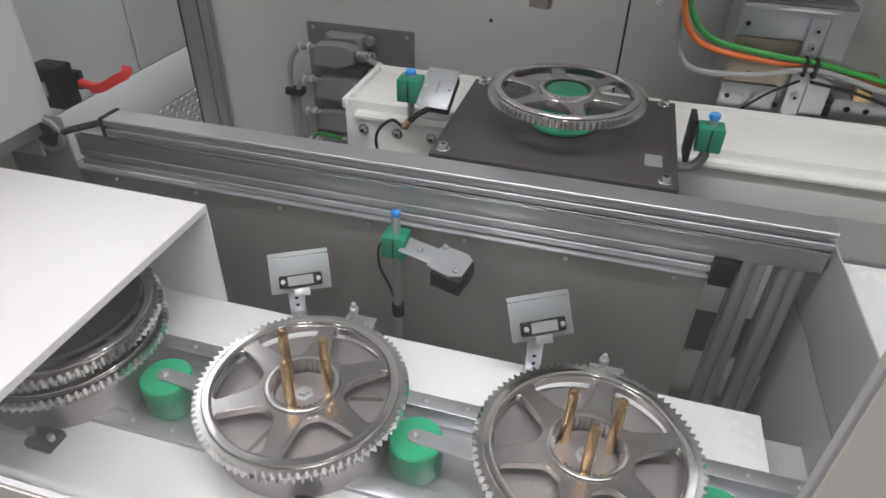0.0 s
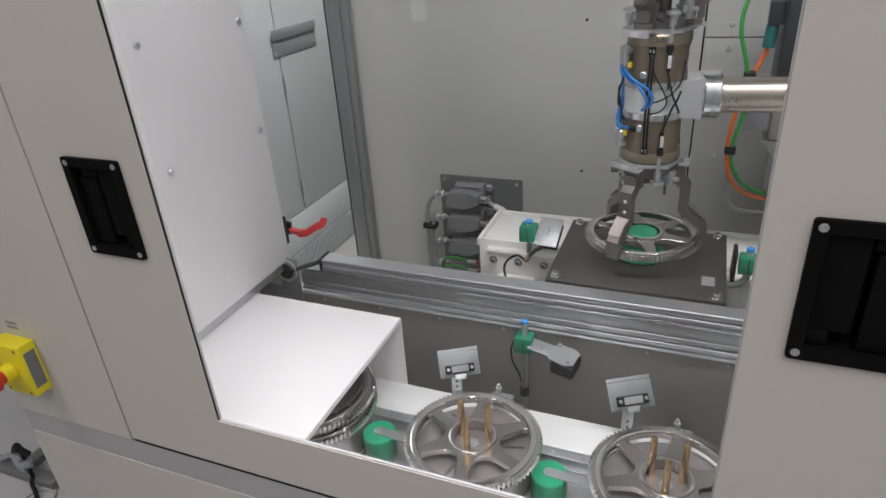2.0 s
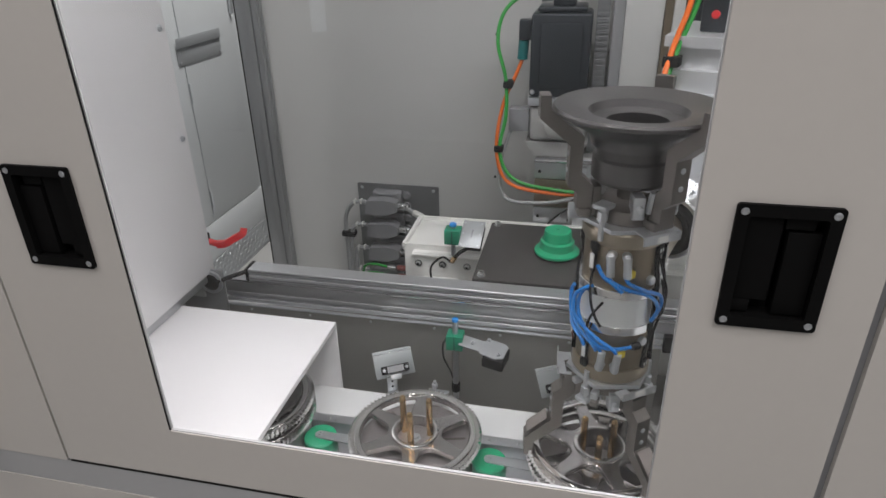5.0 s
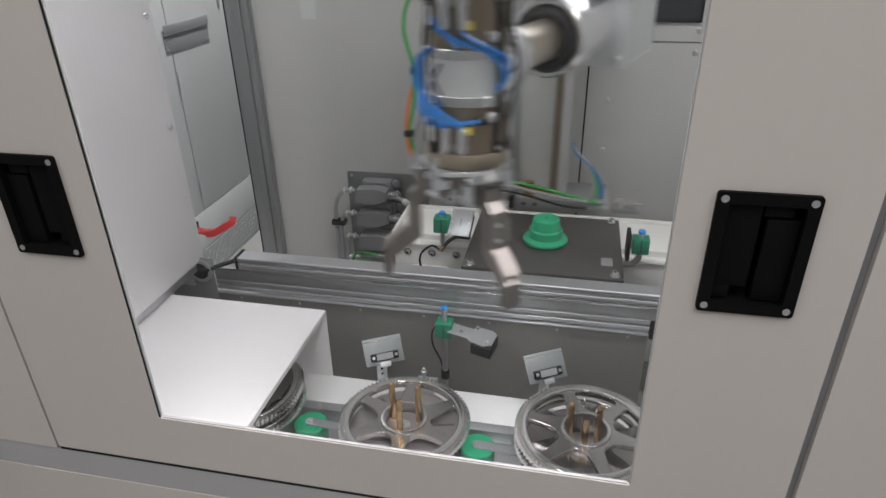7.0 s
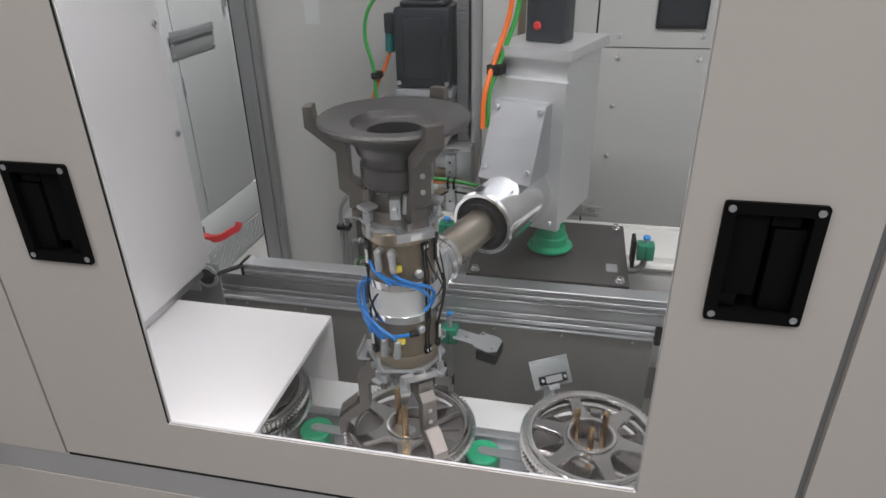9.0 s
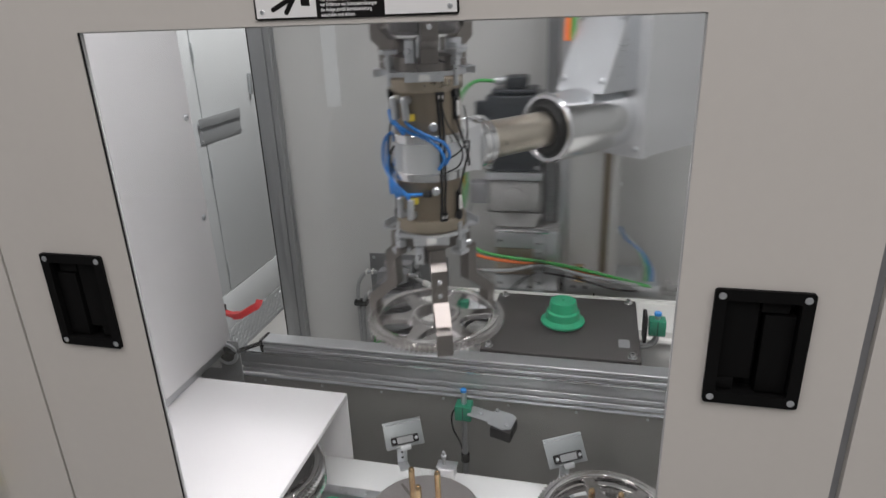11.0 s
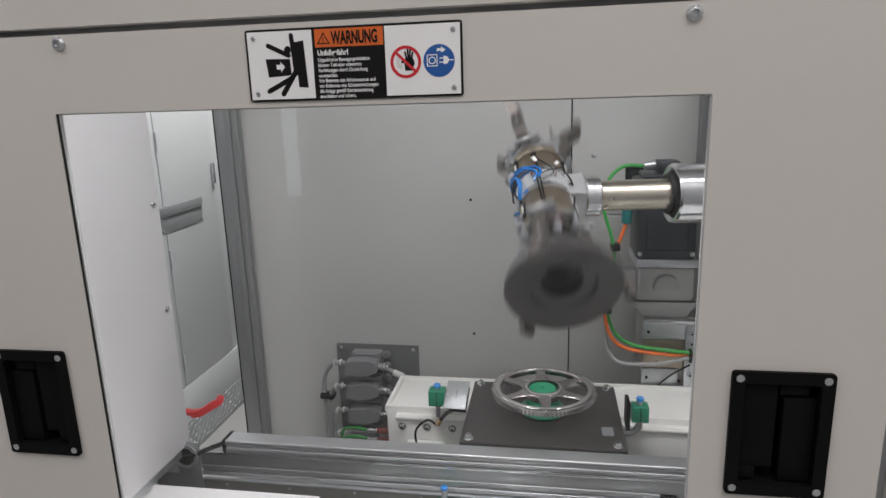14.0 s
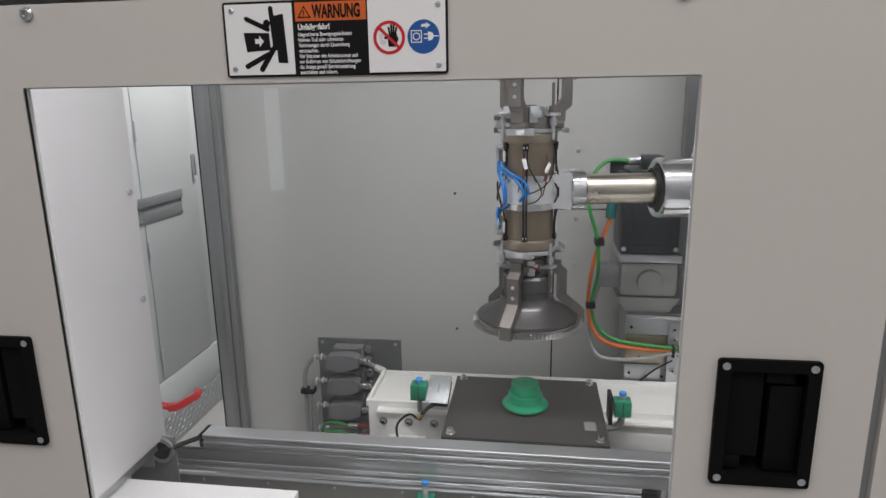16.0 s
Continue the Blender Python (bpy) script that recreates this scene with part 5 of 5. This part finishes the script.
for sy, zz in ((-0.10, -0.09), (0.10, -0.09)):
    part("bolt", screw(B(), (0.6895, sy, zz), (-1, 0, 0), 0.009, 0.006), M_BRIGHT, arm)
part("signal_cable", sweep(B(), [(0.62, 0.095, 0.22), (0.64, 0.10, 0.32), (0.70, 0.09, 0.42), (0.74, 0.06, 0.55), (0.75, 0.05, 0.70)], 0.008), M_CABG, arm)
part("power_cable", sweep(B(), [(0.60, 0.10, 0.22), (0.62, 0.105, 0.32), (0.68, 0.10, 0.42), (0.72, 0.075, 0.55), (0.73, 0.07, 0.70)], 0.008), M_CABO, arm)
part("cable_tie", box(B(), 0.655, 0.705, 0.075, 0.12, 0.37, 0.40, 0.004), M_RUBBER, arm)

# Double gripper: its long axis is z, and it turns over about the shaft (x).
grip = thing("double_gripper", pose(0, 0, 0), "bronze double-ended three-jaw gripper with blue air hoses", "gripper")
bm = B()
for z0 in (-0.054, 0.034):
    lathe(bm, [(0, z0), (0.086, z0), (0.087, z0 + 0.001), (0.087, z0 + 0.019), (0.086, z0 + 0.020), (0, z0 + 0.020)], 56)
part("centre_block", bm, M_POLISH, grip, "polished aluminium clamp rings")
part("sleeve", lathe(B(), [(0.06, -0.0338), (0.0835, -0.0338), (0.0835, 0.0338), (0.06, 0.0338)], 56, None, True), M_SLEEVE, grip, "pale grey centre sleeve")
part("side_block", prism(B(), [(0.04, -0.053), (0.098, -0.053), (0.1255, -0.058), (0.1255, 0.058), (0.098, 0.053), (0.04, 0.053)], 0.104, Matrix.Translation((0, 0.052, 0)) @ FRONT), M_MACH, grip, "milled aluminium side block")
FINGER = [(0.078, 0.215), (0.108, 0.215), (0.108, 0.245), (0.128, 0.262), (0.128, 0.345), (0.190, 0.400), (0.190, 0.444), (0.170, 0.444), (0.168, 0.416), (0.102, 0.362), (0.102, 0.285), (0.078, 0.262)]
LONG = [(r, z if z < 0.43 else z + 0.012) for r, z in FINGER]
for s in (1, -1):
    flip = pose(0, 0, 0) if s > 0 else Matrix.Diagonal((1, 1, -1, 1))

    def gpart(name, bm, material, label="", s=s, flip=flip, parent=None):
        bmesh.ops.transform(bm, matrix=flip, verts=bm.verts)
        return part(name, bm, material, parent or grip, label)

    gpart("body", lathe(B(), [(0, 0.0545), (0.080, 0.0545), (0.080, 0.150), (0, 0.150)], 48), M_BODY)
    gpart("body_ring", lathe(B(), [(0, 0.1505), (0.084, 0.1505), (0.087, 0.156), (0.087, 0.178), (0.082, 0.184), (0, 0.184)], 48), M_BODYRING)
    gpart("end_plate", lathe(B(), [(0, 0.1845), (0.098, 0.1845), (0.100, 0.188), (0.100, 0.194), (0, 0.194)], 6), M_BRIGHT, "bright six-sided carrier plate")
    gpart("jaw_head", lathe(B(), [(0, 0.1945), (0.072, 0.1945), (0.074, 0.225), (0.060, 0.232), (0, 0.232)], 32), M_JAW)
    gpart("plunger", lathe(B(), [(0, 0.2325), (0.024, 0.2325), (0.024, 0.262), (0.018, 0.266), (0, 0.266)], 20), M_JAW)
    for k in range(3):
        ang = -121 + 120 * k
        m = pose(0, 0, 0, 0, 0, ang) @ Matrix(((1, 0, 0, 0), (0, 0, -1, 0.019), (0, 1, 0, 0), (0, 0, 0, 1)))
        f = gpart("finger", prism(B(), FINGER if s > 0 else LONG, 0.038, m), M_JAW)
        bm = B()
        m2 = pose(0, 0, 0, 0, 0, ang)
        if s < 0:
            box(bm, 0, 0.062, -0.0185, 0.0185, 0, 0.0012, 0, m2 @ pose(0.1376, 0, 0.3395, 0, -41.6, 0) @ pose(0, 0, 0, 180, 0, 0))
            gpart("finger_pad", bm, M_COPPER, "pale ground finger face", parent=f)
        else:
            bm.free()
        for zz in (0.29, 0.325):
            p = m2 @ Vector((0.1283, 0, zz))
            gpart("finger_screw", screw(B(), p, m2.to_3x3() @ Vector((1, 0, 0)), 0.006, 0.003), M_BRIGHT, parent=f)
        bm = B()
        box(bm, 0.060, 0.0775, -0.022, 0.022, 0.198, 0.262, 0.003, m2)
        box(bm, 0.078, 0.104, -0.026, 0.026, 0.1945, 0.2145, 0.003, m2)
        gpart("jaw_slide", bm, M_JAW)
        bm = B()
        m3 = pose(0, 0, 0, 0, 0, ang + 45)
        cyl(bm, m3 @ Vector((0.088, 0, 0.162)), m3 @ Vector((0.088, 0, 0.232)), 0.006, 10)
        cyl(bm, m3 @ Vector((0.088, 0, 0.205)), m3 @ Vector((0.088, 0, 0.225)), 0.011, 6)
        box(bm, 0.070, 0.104, -0.016, 0.016, 0.232, 0.242, 0.002, m3)
        gpart("stop_bolt", bm, M_BRIGHT)
    # probe, sensors, fittings
    gpart("probe", cyl(B(), (0.062, 0.058, 0.195), (0.062, 0.058, 0.33), 0.0045, 10), M_JAW)
    for ang in (-75, 20, 155):
        m3 = pose(0, 0, 0, 0, 0, ang)
        bm = B()
        box(bm, 0.079, 0.091, -0.009, 0.009, 0.135, 0.155, 0.003, m3)
        box(bm, 0.081, 0.089, -0.005, 0.005, 0.085, 0.135, 0.001, m3)
        psw = gpart("proximity_switch", bm, M_BLACKP)
        bm = B()
        box(bm, 0.089, 0.0925, -0.005, 0.005, 0.095, 0.128, 0.001, m3)
        gpart("wire_label", bm, M_LABEL, parent=psw)
        bm = B()
        sweep(bm, [m3 @ Vector(p) for p in ((0.085, 0, 0.088), (0.092, 0.004, 0.06), (0.098, 0.015, 0.02), (0.097, 0.03, -0.01), (0.09, 0.04, -0.03))], 0.003, 6)
        gpart("sensor_wire", bm, M_RUBBER)
    for ang in (-178, -158):
        m3 = pose(0, 0, 0, 0, 0, ang)
        bm = B()
        cyl(bm, m3 @ Vector((0.078, 0, 0.135)), m3 @ Vector((0.098, 0, 0.135)), 0.010, 12, 0.002)
        cyl(bm, m3 @ Vector((0.096, 0, 0.142)), m3 @ Vector((0.096, 0.004, 0.092)), 0.0085, 12, 0.002)
        gpart("air_fitting", bm, M_BRIGHT)
    gpart("end_boss", cyl(B(), pose(0, 0, 0, 0, 0, -118) @ Vector((0.078, 0, 0.075)), pose(0, 0, 0, 0, 0, -118) @ Vector((0.092, 0, 0.075)), 0.010, 14, 0.003), M_BRIGHT)
    # folded bright sheet brackets round the carrier plate
    for ang, w in ((-128, 0.085), (-8, 0.07), (112, 0.085)):
        m3 = pose(0, 0, 0, 0, 0, ang)
        bm = B()
        box(bm, 0.086, 0.118, -w / 2, w / 2, 0.1945, 0.1975, 0, m3)
        box(bm, 0.116, 0.119, -w / 2, w / 2, 0.178, 0.1945, 0, m3)
        fb = gpart("folded_bracket", bm, M_BRIGHT)
        bm = B()
        box(bm, 0.1192, 0.1200, -0.012, 0.012, 0.180, 0.193, 0, m3)
        gpart("number_tag", bm, M_LABEL, parent=fb)
    for ang in (-150, -30, 90):
        m3 = pose(0, 0, 0, 0, 0, ang)
        bm = B()
        box(bm, 0.05, 0.085, -0.012, 0.012, 0.2145, 0.262, 0.003, m3)
        cyl(bm, m3 @ Vector((0.075, 0, 0.240)), m3 @ Vector((0.100, 0, 0.240)), 0.007, 10, 0.002)
        gpart("jaw_sensor", bm, M_BRIGHT)
    rng = random.Random(5 if s > 0 else 9)
    for k in range(14):
        a, r0, z0 = rng.uniform(0, 360), rng.uniform(0.045, 0.092), rng.uniform(0.198, 0.235)
        m3 = pose(0, 0, 0, 0, 0, a)
        bm = B()
        if k % 3 == 0:
            cyl(bm, m3 @ Vector((r0, 0, z0)), m3 @ Vector((r0 + 0.004, 0.004, z0 + rng.uniform(0.02, 0.045))), rng.uniform(0.004, 0.008), 8, 0.001)
            gpart("stud", bm, M_BRIGHT)
        elif k % 3 == 1:
            box(bm, r0, r0 + rng.uniform(0.012, 0.025), -0.008, 0.008, z0, z0 + rng.uniform(0.01, 0.022), 0.001, m3)
            gpart("small_block", bm, (M_JAW, M_BRIGHT)[k % 2])
        else:
            sweep(bm, [m3 @ Vector(p) for p in ((r0, 0, z0), (r0 + 0.012, 0.012, z0 + 0.012), (r0 + 0.004, 0.03, z0 + 0.004), (r0 - 0.012, 0.045, z0 + 0.010))], 0.003, 6)
            gpart("jaw_wire", bm, (M_MAROON, M_RUBBER)[k % 2])
    gpart("type_label", box(B(), -0.055, -0.035, -0.0825, -0.075, 0.09, 0.105, 0, pose(0, 0, 0, 0, 0, -32)), M_LABELY)


def wound(rows, r, seg=8):
    """A hose round the gripper through (degrees, radius, height)."""
    return sweep(B(), [(q * math.cos(radians(a)), q * math.sin(radians(a)), z) for a, q, z in rows], r, seg, 5)


for k in range(2):
    o = 0.010 * k
    part("air_hose", wound([(-178 + 20 * k, 0.096, 0.094), (-172 + 20 * k, 0.097, 0.080), (-150 + 16 * k, 0.096 + o / 3, 0.064), (-128 + 10 * k, 0.096, 0.050), (-112 + 8 * k, 0.098, 0.026 + o), (-106 + 8 * k, 0.099, 0.0 + o), (-114 + 10 * k, 0.094, -0.022 + o)], 0.0043), M_HOSE, grip, "blue air hose")
    part("air_hose", wound([(-178 + 20 * k, 0.096, -0.094), (-182 + 18 * k, 0.098, -0.080), (-196 + 10 * k, 0.098, -0.060), (-214, 0.099 + o, -0.025), (-218, 0.098 + o, 0.012 + o), (-210, 0.094 + o / 2, 0.044), (-200, 0.090, 0.056)], 0.0043), M_HOSE, grip, "blue air hose")
part("air_hose", wound([(-196, 0.102, -0.056), (-188, 0.100, -0.074), (-172, 0.095, -0.083), (-155, 0.092, -0.082), (-138, 0.090, -0.080)], 0.0043), M_HOSE, grip, "blue air hose")
part("hose_plug", cyl(B(), (0.090 * math.cos(radians(-138)), 0.090 * math.sin(radians(-138)), -0.080), (0.089 * math.cos(radians(-124)), 0.089 * math.sin(radians(-124)), -0.080), 0.008, 10, 0.002), M_BLACKP, grip)
for sg in (1, -1):
    for rows in ([(-104, 0.086, 0.12), (-98, 0.094, 0.08), (-84, 0.100, 0.04), (-76, 0.102, 0.005), (-84, 0.100, -0.02), (-100, 0.094, -0.03)],
                 [(-40, 0.088, 0.11), (-50, 0.096, 0.06), (-66, 0.100, 0.03), (-85, 0.099, 0.01), (-102, 0.094, 0.0)]):
        part("sensor_wire", wound([(sg * a, q, sg * z) for a, q, z in rows], 0.0021, 6), M_RUBBER, grip, "black sensor wire")
for k in range(2):
    o = 0.010 * k
    part("air_hose", wound([(176 - 18 * k, 0.096, -0.094), (170 - 18 * k, 0.097, -0.080), (150 - 16 * k, 0.096 + o / 3, -0.064), (128 - 10 * k, 0.096, -0.050), (113 - 8 * k, 0.098, -0.026 - o), (107 - 8 * k, 0.099, -o), (115 - 10 * k, 0.094, 0.022 - o)], 0.0043), M_HOSE, grip, "blue air hose")
part("air_hose", wound([(200, 0.098, 0.060), (188, 0.099, 0.078), (176, 0.098, 0.090), (166, 0.094, 0.110)], 0.0043), M_HOSE, grip, "blue air hose")
for da in (-108.5, -102.5, 102.5, 108.5):
    part("sensor_lead", wound([(da, 0.0825, 0.145), (da, 0.0830, 0.10), (da, 0.0890, 0.06), (da, 0.0895, 0.0), (da, 0.0890, -0.06), (da, 0.0830, -0.10), (da, 0.0825, -0.145)], 0.0030, 6), M_BLACKP, grip, "black sensor lead")
    for zz in (0.140, -0.140):
        m3 = pose(0, 0, 0, 0, 0, da)
        swb = part("reed_switch", box(B(), 0.0790, 0.0890, -0.0045, 0.0045, zz - 0.011, zz + 0.011, 0.0015, m3), M_BLACKP, grip)
        part("switch_lamp", box(B(), 0.0891, 0.0898, -0.0015, 0.0015, zz - 0.004, zz + 0.004, 0, m3), M_LABEL, swb)

for da, zz, tl in ((106, -0.092, 14), (60, -0.078, -28)):
    m3 = pose(0, 0, 0, 0, 0, da) @ pose(0.0915, 0, zz, tl, 0, 0)
    part("wire_tag", box(B(), -0.002, 0.002, -0.006, 0.006, -0.016, 0.016, 0.001, m3), M_SIGNW, grip, "white wire tag")
    part("wire", wound([(da, 0.086, zz - 0.04), (da, 0.0905, zz - 0.015), (da, 0.0905, zz + 0.015), (da + 6, 0.094, zz + 0.05), (da + 12, 0.095, zz + 0.085)], 0.0022, 6), M_MAROON, grip, "dark red wire")

# Dark flange carried in one end of the gripper.
flange = thing("forged_flange", pose(0, 0, 0), "dark forged flange disc with a stepped hub", "flange")
part("disc", lathe(B(), [(0.060, 0.345), (0.085, 0.345), (0.090, 0.362), (0.100, 0.375), (0.152, 0.402), (0.162, 0.409), (0.1645, 0.416), (0.161, 0.4212), (0.115, 0.414), (0.095, 0.410), (0.088, 0.395), (0.060, 0.390)], 72, None, True), M_FLANGE, flange)
part("hub", lathe(B(), [(0.045, 0.272), (0.074, 0.272), (0.080, 0.280), (0.080, 0.320), (0.074, 0.325), (0.074, 0.3445), (0.045, 0.3445)], 56, None, True), M_FLANGE, flange)


# ---------------------------------------------------------------- motion
# seconds, travel along the bed, swivel in degrees, height of the shaft, turn of the gripper about the shaft
Z_PL, Z_ST, Z_UP = PLZ + 0.445, GZ + 0.445, 1.545
Z_ST2, Z_CP = Z_ST + 0.046, PLZ + 0.434
OUT, MID = -0.964, -0.484
STATES = [
    (0.0, 0, 9, Z_UP, 180), (0.48, 0, 9, Z_UP, 180), (0.95, 0, 9, Z_UP, 0), (1.02, 0, 9, Z_UP, 0), (1.6, 0, 9, Z_PL, 0),
    (2.2, 0, 9, Z_PL, 0), (2.66, 0, 9, Z_UP, 0), (3.25, 0, 9, Z_UP, 0),
    (3.9, MID, 71, Z_UP, 0), (4.5, MID, 71, Z_ST2, 0), (5.3, MID, 71, Z_ST2, 0), (6.1, MID, 71, Z_UP, 0),
    (6.63, MID, 71, Z_UP, 0), (7.25, OUT, 71, Z_UP, 0), (7.55, OUT, 71, Z_UP, 0), (8.25, OUT, 71, Z_ST, 0), (9.3, OUT, 71, Z_ST, 0),
    (10.2, OUT, 71, Z_UP, 0), (10.65, OUT, 71, Z_UP, 0), (11.59, 0, 9, Z_UP, 0), (12.08, 0, 9, Z_PL, 0), (12.70, 0, 9, Z_PL, 0),
    (13.15, 0, 9, Z_UP, 0), (13.62, 0, 9, Z_UP, 0), (14.25, 0, 9, Z_UP, 180), (14.265, 0, 9, Z_UP, 180), (14.8, 0, 9, Z_CP, 180), (15.46, 0, 9, Z_CP, 180),
    (15.80, 0, 9, Z_UP, 180), (16.0, 0, 9, Z_UP, 180),
]
PIVOT = Vector((PLX + ARM * math.cos(radians(9)), PLY + ARM * math.sin(radians(9)), 0))


def state(t):
    for a, b in zip(STATES, STATES[1:]):
        if t <= b[0] + 1e-6:
            u = min(1, max(0, (t - a[0]) / (b[0] - a[0])))
            u = u * u * (3 - 2 * u)
            return [p + (q - p) * u for p, q in zip(a[1:], b[1:])]
    return list(STATES[-1][1:])


def arm_pose(t):
    c, th, z, turn = state(t)
    a = radians(th)
    return pose(PIVOT.x + c - ARM * math.cos(a), PIVOT.y - ARM * math.sin(a), z, 0, 0, th)


def grip_pose(t):
    return arm_pose(t) @ pose(0, 0, 0, state(t)[3], 0, 0)


def carried_rows(rest, spans, times):
    """Rows of a thing that lies at rest and goes with the gripper within each span of seconds."""
    rows, now = [], rest.copy()
    for t in times:
        for t0, t1 in spans:
            if t0 < t <= t1 + 1e-6:
                prev = max(t0, t - STEP)
                now = grip_pose(t) @ grip_pose(prev).inverted() @ now
        rows.append((t, now.copy()))
    return rows


STEP = 0.1


def motions():
    times = [round(STEP * i, 2) for i in range(161)]
    walk(car, [(t, pose(state(t)[0], 0, 0)) for t in times])
    walk(arm, [(t, arm_pose(t)) for t in times])
    walk(grip, [(t, grip_pose(t)) for t in times])
    walk(flange, [(t, grip_pose(t)) for t in times])
    walk(gear_a, carried_rows(gear_a.matrix_basis.copy(), [(2.2, 5.3)], times))
    walk(gear_b, carried_rows(gear_b.matrix_basis.copy(), [(8.6, 12.70), (15.46, 16.0)], times))


motions()
